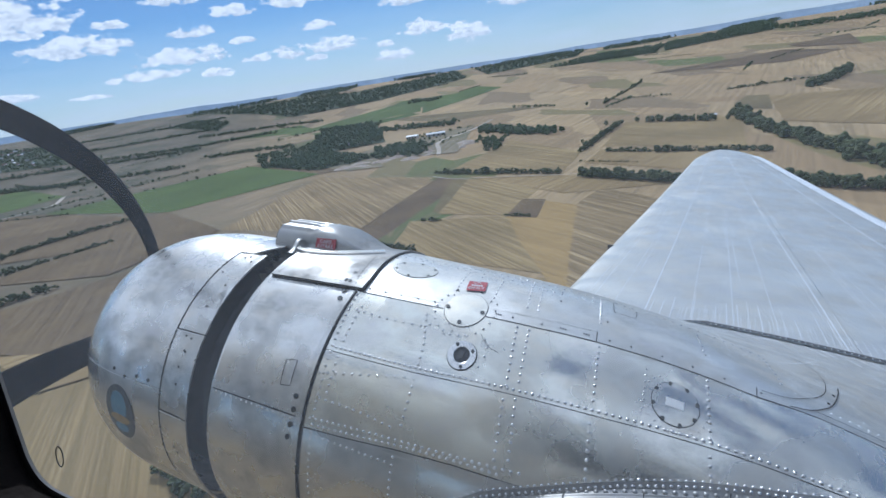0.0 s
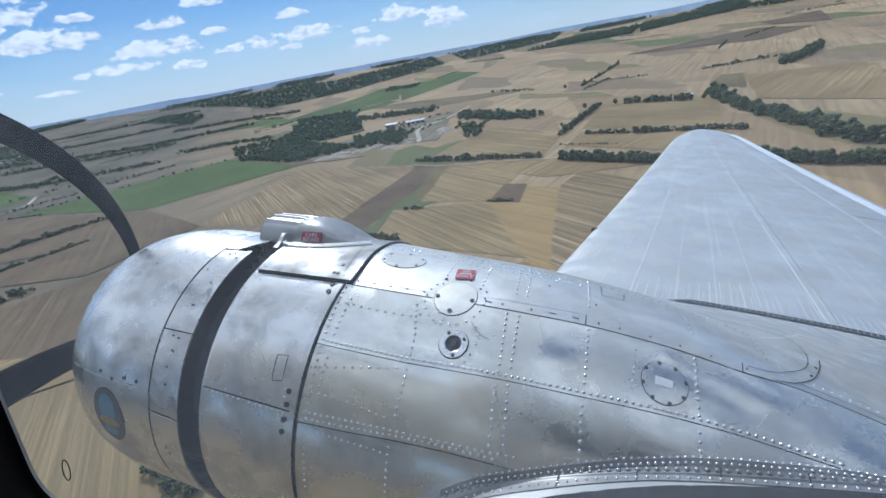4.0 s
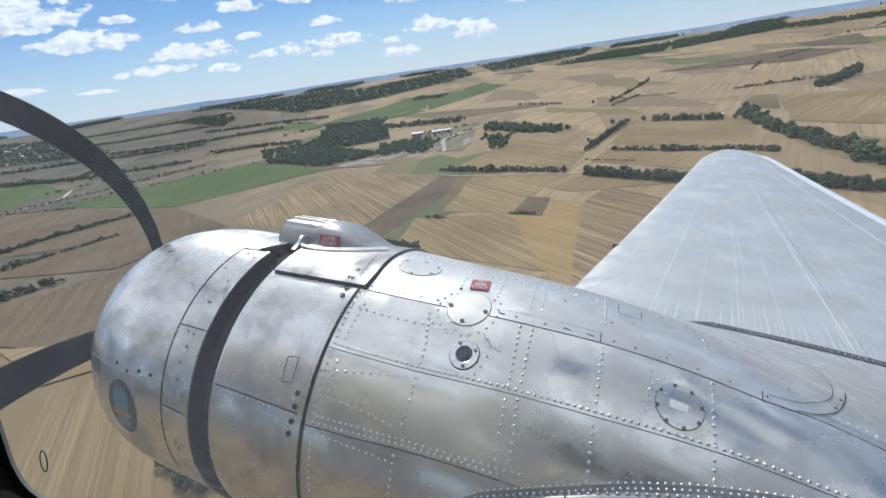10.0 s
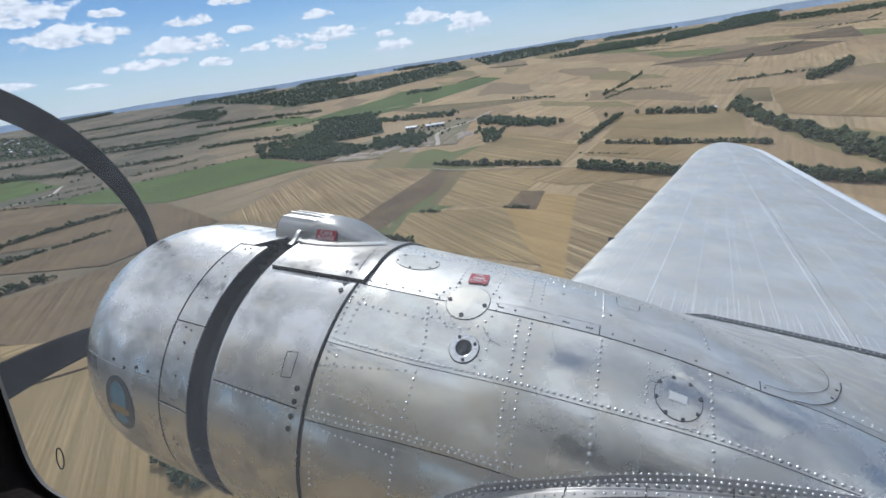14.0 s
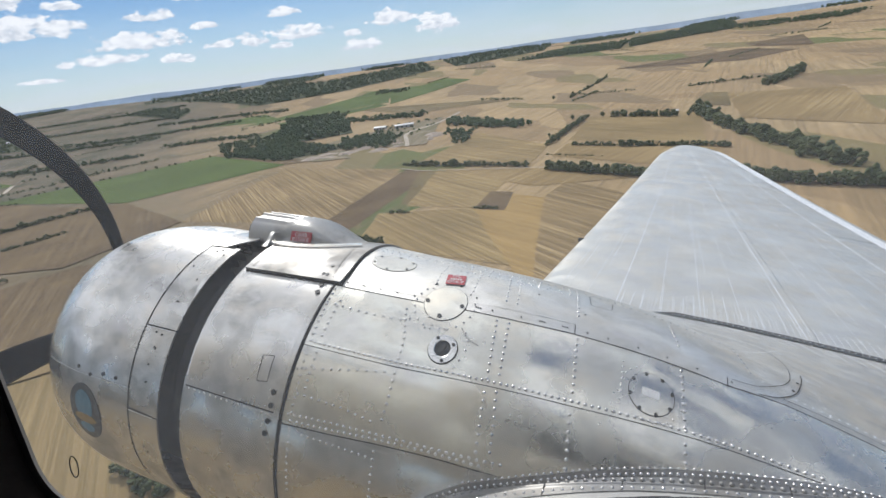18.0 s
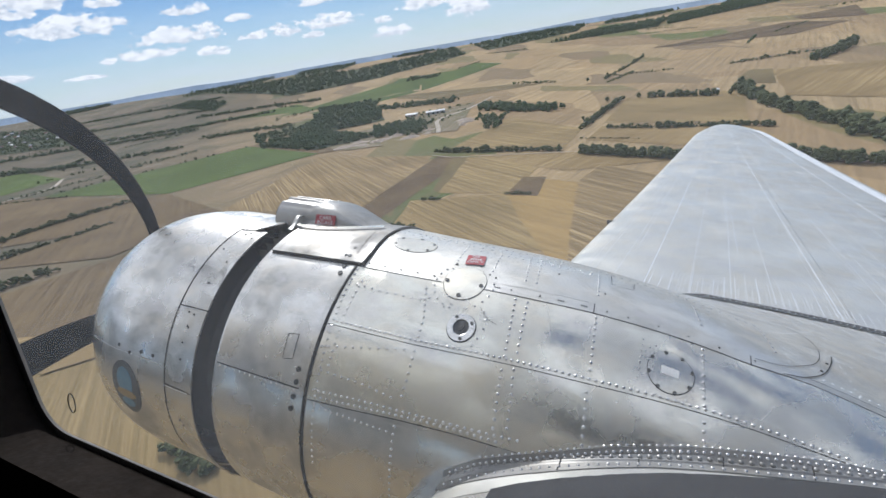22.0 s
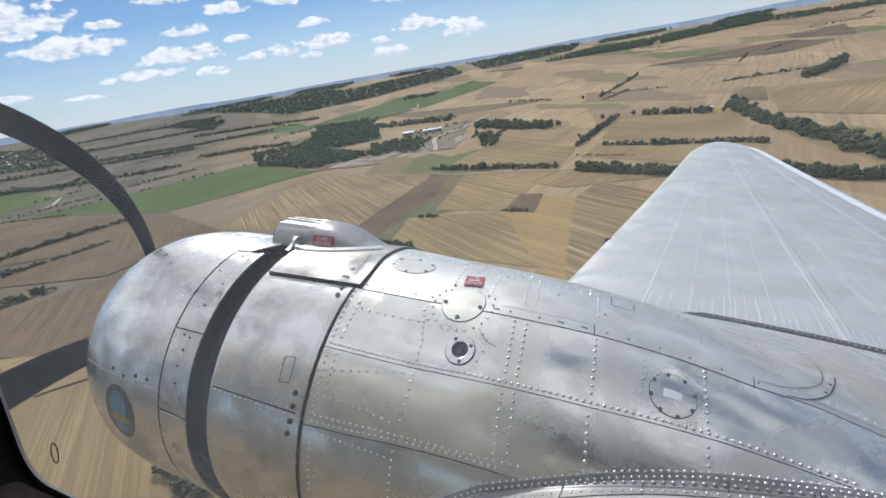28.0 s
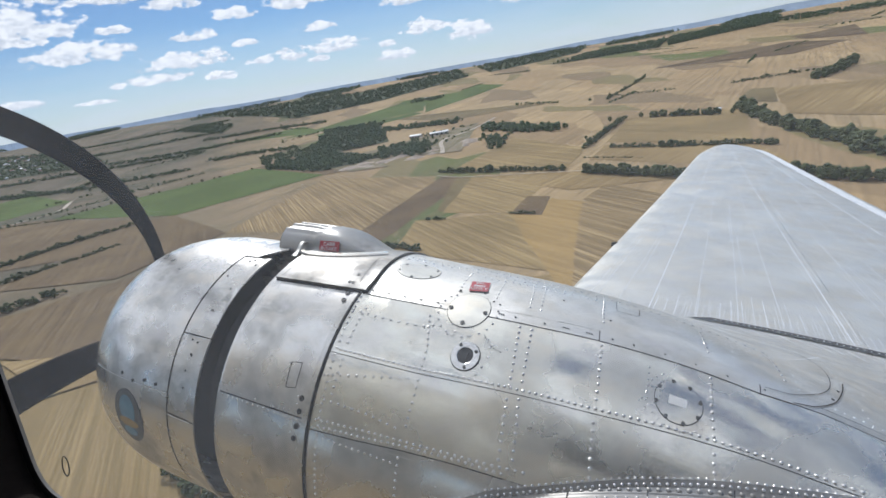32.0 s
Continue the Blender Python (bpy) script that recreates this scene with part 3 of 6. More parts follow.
field("green_field", (-760, 2300), (-428, 2400), (-298, 2074), (-557, 2180), GREEN, "far green field before the forest")
field("stubble_field", (-165, 1007), (-375, 1314), (-250, 1500), (-60, 1000), BROWN, "brown field beside the wood")
field("stubble_field", (-584, 690), (-440, 862), (-396, 866), (-250, 669), BROWN, "brown field between hedges")
field("stubble_field", (-516, 592), (-408, 714), (-250, 669), (-330, 545), BROWN, "striped stubble field below a hedge")
field("stubble_field", (-937, 1152), (-728, 1079), (-440, 862), (-584, 690), BROWN, "brown stubble field above a hedge")
field("green_field", (-470, 2040), (-401, 2134), (136, 2793), (98, 2171), GREEN, "long green field below the forest")
field("green_field", (-228, 1838), (-330, 1990), (60, 2160), (90, 2080), GREEN, "green field above the quarry wood")
field("green_field", (119, 2392), (101, 2096), (535, 2625), (442, 2909), GREEN, "far green field on the rising ground")
field("ploughed_field", (1005, 2080), (1549, 2058), (1539, 1753), (1293, 1697), EARTH, "long grey ploughed field on the slope")
field("ploughed_field", (1677, 2210), (1918, 2162), (1640, 1790), (1600, 2036), EARTH, "dark ploughed field under the ridge")
field("ploughed_field", (-417, 482), (-348, 386), (-225, 330), (-290, 500), BROWN, "grey-brown ploughed strip below the hedges")
field("stubble_field", (-330, 372), (-250, 300), (-205, 318), (-235, 352), TAN_PALE, "pale strip of cut straw")
field("quarry_floor", (-190, 1160), (40, 1330), (205, 1420), (100, 985), GRIT, "pale broken ground of a quarry")
field("quarry_floor", (-190, 1120), (-60, 1090), (-40, 965), (-110, 985), GRIT, "pale spoil at the edge of the wood")


def track(name, pts, width, label):
    """A pale farm track along a line of points."""
    LEVEL[0] += 1
    up = 0.10 + 0.03 * LEVEL[0]
    pts = [Vector(p) for p in pts]
    bm = bmesh.new()
    prev = None
    line = []
    for i in range(len(pts) - 1):
        for k in range(6):
            line.append(pts[i].lerp(pts[i + 1], k / 6))
    line.append(pts[-1])
    for _ in range(3):
        line = [line[0]] + [(line[i - 1] + line[i] * 2 + line[i + 1]) / 4 for i in range(1, len(line) - 1)] + [line[-1]]
    for i, p in enumerate(line):
        d = (line[min(i + 1, len(line) - 1)] - line[max(i - 1, 0)]).normalized()
        s = Vector((-d.y, d.x)) * width / 2
        pair = [bm.verts.new((q.x, q.y, rise(q.x, q.y) + up)) for q in (p + s, p - s)]
        if prev:
            bm.faces.new((prev[0], prev[1], pair[1], pair[0]))
        prev = pair
    for f in bm.faces:
        f.normal_update()
        if f.normal.z < 0:
            f.normal_flip()
    return tagged(part(name, bm, TRACK, None), label, "road", kind="structure")


track("quarry_road", [(66, 1000), (72, 1060), (76, 1160), (93, 1215), (130, 1250), (190, 1330), (260, 1480)], 9, "white gravel road winding into the quarry")
track("farm_track", [(-833, 1325), (-770, 1180), (-840, 1090)], 9, "pale sandy track beside a green field")
track("farm_track", [(214, 640), (60, 745), (38, 785)], 2.2, "pale track along a hedge foot")


def crown_points(x, y, h, w, rng, n):
    """Leaf clumps of one bush or tree with its foot at x, y."""
    z0 = rise(x, y)
    p = rng.normal(size=(n, 3))
    p /= np.linalg.norm(p, axis=1)[:, None]
    p *= (rng.uniform(0.35, 1.0, n) ** 0.5)[:, None]
    lean = rng.normal(size=2) * w * 0.1
    p[:, 0] = x + p[:, 0] * w / 2 + lean[0]
    p[:, 1] = y + p[:, 1] * w / 2 + lean[1]
    p[:, 2] = z0 + h * 0.52 + p[:, 2] * h * 0.46
    return p


def hedge(name, pts, height, width, label, step=4.0, seed=1, gap=0.0, kind="stuff", mat=None, n=14):
    """A belt of bushes and small trees along a line."""
    rng = np.random.default_rng(seed)
    c, r = [], []
    for a, b in zip(pts, pts[1:]):
        length = math.dist(a, b)
        for k in range(int(length / step) + 1):
            if rng.random() < gap:
                continue
            f = (k + rng.uniform(-0.4, 0.4)) * step / max(length, 1)
            x = a[0] + (b[0] - a[0]) * f + rng.normal() * width * 0.28
            y = a[1] + (b[1] - a[1]) * f + rng.normal() * width * 0.28
            h = height * rng.uniform(0.55, 1.15) * (1.35 if rng.random() < 0.1 else 1)
            p = crown_points(x, y, h, min(h * 0.95, 8) + 1.5, rng, n)
            c.append(p)
            r.append(rng.uniform(0.14, 0.26, n) * h)
    me = clumps(name, np.concatenate(c), np.concatenate(r), rng)
    ob = part(name, me, mat or LEAF, None, smooth=False)
    return tagged(ob, label, "hedge", kind=kind)


hedge("hedgerow", [(214, 632), (254, 570), (298, 511), (356, 456), (383, 416), (430, 360)], 11, 9, "dense dark hedgerow of bushes and small trees", 1.9, 11)
hedge("hedgerow", [(43, 811), (117, 741), (200, 664)], 7, 5, "dark hedgerow of uneven bushes", 3.0, 12, 0.08)
hedge("hedgerow", [(298, 757), (359, 682), (416, 624), (440, 590)], 7, 5, "thin dark hedgerow between stubble fields", 3.0, 13, 0.05)
hedge("hedgerow", [(273, 790), (350, 900), (428, 1009)], 9, 7, "straggling line of trees across the stubble", 5.0, 14, 0.1)
hedge("hedgerow", [(471, 975), (535, 868)], 12, 12, "short belt of leafy trees", 4.0, 15)
hedge("tree_belt", [(600, 905), (530, 735), (498, 617), (478, 525), (460, 440)], 14, 22, "winding belt of tall trees along a stream", 3.0, 16, n=18)
hedge("tree_belt", [(883, 1087), (985, 1151), (1147, 1282)], 15, 30, "dense copse on the slope", 4.0, 17, n=18)
hedge("hedgerow", [(245, 718), (298, 650)], 2.6, 2, "low ragged hedge in the stubble", 3.0, 18, 0.35)
hedge("hedgerow", [(-600, 660), (-531, 775), (-440, 857)], 7, 6, "dark hedge between two fields", 3.0, 19, 0.05)
hedge("hedgerow", [(-540, 565), (-470, 648), (-408, 714)], 6, 5, "dark hedge thinning out at its end", 3.2, 20, 0.12)
hedge("hedgerow", [(-450, 450), (-414, 503), (-380, 528)], 8, 12, "clump of bushes at a field's end", 3.0, 21)
hedge("hedgerow", [(-966, 1547), (-978, 1693)], 9, 10, "belt of trees before the village", 7.0, 22)
hedge("bushes", [(-133, 203), (-118, 190), (-105, 180)], 6, 6, "dark thicket in the near stubble", 2.0, 61)
hedge("bushes", [(-890, 1324), (-835, 1377), (-738, 1449)], 6, 10, "scattered bushes along a slope", 12.0, 62, 0.25)
hedge("bushes", [(8, 548), (26, 534)], 4, 3, "low dark bushes at a field's edge", 2.5, 23)
hedge("bushes", [(93, 511), (114, 494)], 3.5, 2.5, "dark bushes at the corner of bare earth", 3.5, 24)
hedge("bushes", [(-42, 485), (-5, 449)], 5, 5, "dark thicket between fields", 2.2, 25)
hedge("hedgerow", [(820, 1270), (1000, 1230)], 7, 6, "far dark hedge on the slope", 5.0, 26, 0.1)
hedge("hedgerow", [(560, 1420), (900, 1900)], 8, 8, "far line of trees running uphill", 8.0, 27, 0.15)
hedge("hedgerow", [(-880, 1100), (-640, 1020)], 4, 3, "thin hedge beside the green field", 6.0, 28, 0.3)
hedge("hedgerow", [(-720, 1085), (-560, 1190), (-375, 1316)], 5, 4, "ragged bushes along a green field", 9.0, 29, 0.4)


# long dark belts of wood across the western slopes
for k, (x0, y0, x1, y1) in enumerate(((-1650, 1900, -760, 2050), (-1250, 1650, -640, 1560), (-900, 2500, -330, 2420), (-1700, 2500, -900, 2750), (-620, 1720, -330, 1640), (-1150, 2150, -520, 2260), (-1900, 2900, -1000, 3250))):
    hedge("tree_belt", [(x0, y0), ((x0 + x1) / 2, (y0 + y1) / 2 + 40 * (-1) ** k), (x1, y1)], 11, 34, "long dark belt of wood on the western slope", 2.3, 140 + k, 0.0, n=6, mat=LEAF_FAR)


def heap(x, y, w, h, seed):
    """A ragged heap of pale quarry spoil."""
    def at(r, a):
        k = 1 + 0.35 * noise.noise((math.cos(a) * 1.3, math.sin(a) * 1.3, seed))
        z = h * (1 - r) ** 0.8 * (1 + 0.4 * noise.noise((r * 3, a, seed + 4.0)))
        return Vector((x + r * w * k * math.cos(a), y + r * w * 0.7 * k * math.sin(a), rise(x, y) + max(0.0, z) + 1.0 - 1.2 * r))
    bm = grid(at, spread(0.04, 1, 6), [2 * math.pi * i / 16 for i in range(16)], True)
    tagged(part("spoil_heap", bm, SPOIL, None), "ragged pale heap of quarry spoil", "heap", "quarry heaps")


RQ = random.Random(12)
for k in range(22):
    u, v = RQ.random(), RQ.random()
    heap(-120 + 260 * u + 30 * v, 985 + 60 * RQ.random() + 260 * u * v, RQ.uniform(9, 26), RQ.uniform(1.5, 4.5), k)

RH = random.Random(5)
for i in range(34):
    az, r = radians(RH.uniform(-42, 48)), RH.uniform(1250, 3900)
    x, y = r * math.sin(az), r * math.cos(az)
    if -420 < x < 420 and r < 2100:
        continue
    turn = radians(RH.choice((38, 38, 128)) + RH.uniform(-14, 14))
    l = RH.uniform(80, 330)
    hedge("far_hedgerow", [(x, y), (x + l * math.cos(turn), y + l * math.sin(turn))], RH.uniform(6, 10), 8, "far dark hedgerow between strips of stubble", 7.0, 100 + i, 0.15, n=7, mat=LEAF_FAR)


def wood(name, corners, count, height, label, seed, n=12, mat=None):
    """A closed stand of trees inside a four-cornered plot."""
    rng = np.random.default_rng(seed)
    a, b, c_, d = (np.array(p, float) for p in corners)
    c, r = [], []
    for _ in range(count):
        u, v = rng.random(2)
        p = (a * (1 - u) + b * u) * (1 - v) + (d * (1 - u) + c_ * u) * v + rng.normal(size=2) * 6
        h = height * rng.uniform(0.6, 1.2)
        c.append(crown_points(p[0], p[1], h, h * 0.9, rng, n))
        r.append(rng.uniform(0.16, 0.28, n) * h)
    me = clumps(name, np.concatenate(c), np.concatenate(r), rng)
    ob = part(name, me, mat or LEAF_FAR, None, smooth=False)
    return tagged(ob, label, "trees", kind="stuff")


wood("wood", [(-175, 1055), (-330, 1250), (-230, 1400), (-60, 1100)], 330, 11, "dark wood of broadleaved trees round a quarry", 31)
wood("wood", [(-250, 1320), (-290, 2050), (-80, 2040), (-40, 1360)], 420, 13, "deep green wood behind the quarry", 32)
wood("wood", [(-40, 1085), (-60, 1180), (30, 1260), (32, 1110)], 110, 9, "thicket on the quarry's edge", 33)
wood("wood", [(-75, 1095), (-50, 1260), (70, 1190), (36, 1020)], 150, 9, "broken scrub wood beside the quarry", 51)
wood("scrub", [(-20, 1230), (60, 1420), (190, 1400), (110, 1080)], 55, 6, "scattered scrub on the quarry floor", 52)
wood("wood", [(-300, 1210), (-420, 1500), (-250, 1600), (-160, 1250)], 160, 11, "dark wood reaching down to the fields", 53)
wood("wood", [(-70, 1640), (-60, 1760), (175, 1600), (160, 1500)], 120, 11, "belt of trees above the quarry", 34)
wood("wood", [(176, 1230), (215, 1330), (320, 1060), (300, 1000)], 170, 11, "wood between quarry and stubble", 35)
wood("wood", [(150, 945), (165, 1130), (215, 1100), (180, 960)], 60, 8, "thicket at the quarry's foot", 36)
for k in range(11):
    a0, a1 = radians(-52 + 10.5 * k), radians(-52 + 10.5 * k + 9.2 - 2.2 * (k % 3))
    r0, r1 = 3900 + 170 * (k * 7 % 4), 4560 + 90 * (k * 5 % 3)
    quad = [(r * math.sin(a), r * math.cos(a)) for r, a in ((r0, a0), (r1, a0 + 0.02), (r1, a1), (r0 + 130, a1 - 0.03))]
    field("forest_floor", *quad, FLOOR, "dark undergrowth of woods under the skyline")
    wood("forest", quad, 230, 19, "woods under the skyline", 200 + k, 6)
field("forest_floor", (946, 3250), (1295, 3420), (1650, 3200), (1450, 2900), FLOOR, "dark undergrowth of far woods")
field("forest_floor", (1500, 2900), (1650, 3200), (2440, 3330), (2100, 2860), FLOOR, "dark undergrowth of far woods")
field("forest_floor", (-1300, 3900), (-520, 2780), (-60, 2950), (-300, 3750), FLOOR, "dark undergrowth of the far forest")
field("forest_floor", (-60, 2960), (-300, 3700), (520, 4350), (470, 3480), FLOOR, "dark undergrowth of the far forest")
field("forest_floor", (620, 3500), (650, 4200), (1500, 4150), (1250, 3600), FLOOR, "dark undergrowth under far woods")
field("forest_floor", (-1300, 3150), (-1200, 3320), (-880, 2950), (-870, 2660), FLOOR, "dark undergrowth of a far wood")
field("forest_floor", (-250, 1320), (-290, 2050), (-80, 2040), (-40, 1360), FLOOR, "dark undergrowth of the quarry wood")
field("forest_floor", (-175, 1055), (-330, 1250), (-230, 1400), (-60, 1100), FLOOR, "dark undergrowth of the quarry wood")
field("forest_floor", (-2400, 3150), (-1700, 2950), (-1180, 2200), (-1750, 2150), FLOOR, "shady gardens of a village")
wood("forest", [(-1300, 3900), (-520, 2780), (-60, 2950), (-380, 3800)], 700, 18, "dark forest along the far ridge", 37, 9)
wood("forest", [(-60, 2960), (-300, 3600), (520, 4350), (470, 3480)], 520, 18, "dark forest along the far ridge", 38, 9)
wood("forest", [(-1300, 3150), (-1200, 3320), (-880, 2950), (-870, 2660)], 220, 15, "far dark wood on the slope", 39, 9)
wood("forest", [(620, 3500), (650, 4300), (1500, 4150), (1250, 3600)], 420, 18, "far woods under the horizon", 40, 9)
wood("forest", [(946, 3250), (1295, 3420), (1650, 3200), (1450, 2900)], 520, 17, "far woods on the hills", 41, 8)
wood("forest", [(1500, 2900), (1650, 3200), (2440, 3330), (2100, 2860)], 620, 17, "dark woods along the ridge", 46, 8)
wood("forest", [(2100, 2800), (2200, 3000), (2700, 2600), (2450, 2500)], 380, 16, "dark woods along the ridge", 47, 8)
wood("copse", [(60, 2560), (90, 2700), (230, 2620), (190, 2520)], 60, 12, "copse beside a far farm", 42, 9)
wood("village_trees", [(-2400, 3150), (-1700, 2950), (-1180, 2200), (-1750, 2150)], 800, 11, "garden trees among the houses of a village", 43, 9)


def tree(name, x, y, h, seed, label):
    """One tree: tapered trunk with limbs and a crown of many clumps."""
    rng = np.random.default_rng(seed)
    t = thing(name, label, "tree", Matrix.Translation((x, y, rise(x, y))), "single trees in the fields")
    bm = bmesh.new()
    bmesh.ops.create_cone(bm, segments=8, radius1=h * 0.035, radius2=h * 0.014, depth=h * 0.55, matrix=Matrix.Translation((0, 0, h * 0.275)))
    for k in range(4):
        a = k * 1.6 + rng.random()
        m = Matrix.Translation((math.cos(a) * h * 0.09, math.sin(a) * h * 0.09, h * 0.5)) @ Matrix.Rotation(a, 4, "Z") @ Matrix.Rotation(0.7, 4, "Y")
        bmesh.ops.create_cone(bm, segments=6, radius1=h * 0.014, radius2=h * 0.005, depth=h * 0.3, matrix=m)
    part("trunk", bm, BARK, t)
    n = 60
    p = crown_points(0, 0, h, h * 0.85, rng, n)
    p[:, 2] += h * 0.12
    me = clumps("crown", p, rng.uniform(0.07, 0.15, n) * h, rng)
    part("crown", me, LEAF, t, smooth=False)
    return t


RT = random.Random(7)
for i, (x, y, h) in enumerate([(345, 690, 10), (372, 668, 8), (402, 1010, 9), (300, 860, 7), (455, 985, 10), (548, 850, 9), (-556, 715, 9), (-488, 632, 8), (230, 612, 11), (300, 500, 12), (372, 430, 12),
                               (60, 797, 9), (84, 775, 8), (150, 705, 8), (-640, 1140, 7), (-480, 1240, 7), (-870, 1480, 8), (-930, 1500, 9), (520, 1440, 9), (600, 1500, 9), (690, 1600, 10), (430, 1640, 9)]):
    tree("tree", x, y, h * RT.uniform(0.9, 1.1), 60 + i, "small broadleaved tree standing in a field hedge")


def house(x, y, w, l, h, turn, label, walls, roofs, group="village houses"):
    """A plain gabled house with eaves, a chimney and windows."""
    t = thing("house", label, "house", Matrix.Translation((x, y, rise(x, y) - 0.3)) @ Matrix.Rotation(turn, 4, "Z"), group)
    part("wall", box(-w / 2, w / 2, -l / 2, l / 2, 0, h), walls, t, smooth=False)
    bm = bmesh.new()
    o, rz = 0.5, h + w * 0.38
    v = [bm.verts.new(p) for p in ((-w / 2 - o, -l / 2 - o, h - 0.2), (w / 2 + o, -l / 2 - o, h - 0.2), (0, -l / 2 - o, rz), (-w / 2 - o, l / 2 + o, h - 0.2), (w / 2 + o, l / 2 + o, h - 0.2), (0, l / 2 + o, rz))]
    for f in ((0, 1, 2), (3, 5, 4), (0, 2, 5, 3), (1, 4, 5, 2), (0, 3, 4, 1)):
        bm.faces.new([v[i] for i in f])
    roof = part("roof", bm, roofs, t, smooth=False)
    part("chimney", box(-0.4, 0.4, l * 0.2 - 0.4, l * 0.2 + 0.4, h, rz + 0.8), TILES, roof, smooth=False)
    for s in (-1, 1):
        for k in (-0.25, 0.25):
            part("window", box(s * w / 2 - 0.04, s * w / 2 + 0.04, l * k - 0.7, l * k + 0.7, h * 0.4, h * 0.75), BLACK, t, smooth=False)
    return t


first = house(-1500, 2560, 9, 13, 5, 0.4, "small plastered village house with a gabled roof", WALLS, TILES)
first_pale = house(-1560, 2500, 9, 16, 5, 0.9, "village house with a bright pale roof", WALLS, SHEET)
for i in range(56):
    u, v = RT.random(), RT.random()
    x = (-2300 * (1 - u) - 1640 * u) * (1 - v) + (-1720 * (1 - u) - 1190 * u) * v
    y = (3080 * (1 - u) + 2880 * u) * (1 - v) + (2170 * (1 - u) + 2190 * u) * v
    m = Matrix.Translation((x, y, rise(x, y) - 0.3)) @ Matrix.Rotation(RT.uniform(0, 3.1), 4, "Z")
    copy_thing(first_pale if i % 3 == 0 else first, m)


def hall(x, y, w, l, h, turn, label):
    """A long works hall with a shallow sheet roof and dark doors."""
    t = thing("works_hall", label, "building", Matrix.Translation((x, y, rise(x, y))) @ Matrix.Rotation(turn, 4, "Z"))
    part("wall", box(-w / 2, w / 2, -l / 2, l / 2, 0, h), WALLS, t, smooth=False)
    bm = bmesh.new()
    v = [bm.verts.new(p) for p in ((-w / 2 - 1, -l / 2 - 1, h), (w / 2 + 1, -l / 2 - 1, h), (0, -l / 2 - 1, h + w * 0.15), (-w / 2 - 1, l / 2 + 1, h), (w / 2 + 1, l / 2 + 1, h), (0, l / 2 + 1, h + w * 0.15))]
    for f in ((0, 1, 2), (3, 5, 4), (0, 2, 5, 3), (1, 4, 5, 2), (0, 3, 4, 1)):
        bm.faces.new([v[i] for i in f])
    part("roof", bm, SHEET, t, smooth=False)
    for k in range(4):
        part("door", box(-w / 2 - 0.1, -w / 2 + 0.05, -l / 2 + 4 + k * l / 4, -l / 2 + 8 + k * l / 4, 0, h * 0.7), BLACK, t, smooth=False)


hall(88, 1318, 16, 46, 7, 1.5, "long quarry hall with a bright white sheet roof")
hall(30, 1350, 14, 30, 6, 1.2, "low grey hall beside the quarry")
hall(-150, 1420, 12, 22, 6, 0.8, "small works building among trees")
hall(140, 2640, 12, 24, 6, 0.5, "far farm building with a white roof")
hall(555, 905, 9, 20, 4, 2.3, "low farm shed with a pale roof beside a hedge")

# ---- the aircraft ----
CROWN = np.polyfit([-0.972, -0.688, -0.344, 0.0, 0.344, 0.688, 1.032, 1.462], [0.602, 0.602, 0.565, 0.512, 0.452, 0.335, 0.17, 0.0], 4)
SIDE = 0.602


def crown(s):
    """Height of the nacelle's back over the engine's axis."""
    return max(0.02, float(np.polyval(CROWN, s)))


def nac(s, deg, off=0.0):
    """A point of the nacelle's skin: station, and degrees up from the side that faces the cabin."""
    a, b = radians(deg), crown(s)
    if deg < 0 or deg > 180:
        b = SIDE
    n = Vector((0, -math.cos(a) * b, math.sin(a) * SIDE)).normalized()
    n.x = 0.0
    return Vector((s, -SIDE * math.cos(a), b * math.sin(a))) + n * off


def nac_arc(s, deg):
    a, b = radians(deg), crown(s)
    return math.hypot(SIDE * math.sin(a), b * math.cos(a))


def rev(profile):
    """A skin of revolution: radius along the station."""
    ss, rr = zip(*profile)
    return lambda s, deg, off=0.0: Vector((s, -(float(np.interp(s, ss, rr)) + off) * math.cos(radians(deg)), (float(np.interp(s, ss, rr)) + off) * math.sin(radians(deg))))


def frame_at(fn, s, deg):
    """Place, outward normal and the two directions of a skin at a station."""
    p = fn(s, deg)
    along = (fn(s + 0.004, deg) - fn(s - 0.004, deg)).normalized()
    round_ = (fn(s, deg + 0.3) - fn(s, deg - 0.3)).normalized()
    n = along.cross(round_)
    if n.dot(Vector((0, p.y, p.z))) < 0:
        n = -n
    return p, n.normalized(), along, round_


def domes(name, places, radius, material, parent, height=0.85, label=""):
    """Rivet heads, one low dome a place."""
    verts, faces = [], []
    for p, n, a, r in places:
        k = len(verts)
        side = n.cross(a).normalized()
        for ring, up in ((1.0, 0.0), (0.72, 0.62)):
            for i in range(6):
                t = i * math.pi / 3
                verts.append(p + (a * math.cos(t) + side * math.sin(t)) * radius * 1.08 * ring + n * radius * height * up)
        verts.append(p + n * radius * height)
        for i in range(6):
            j = (i + 1) % 6
            faces += [(k + i, k + j, k + 6 + j, k + 6 + i), (k + 6 + i, k + 6 + j, k + 12)]
    me = bpy.data.meshes.new(name)
    me.from_pydata([v[:] for v in verts], [], faces)
    return part(name, me, material, parent, label, kind="stuff")


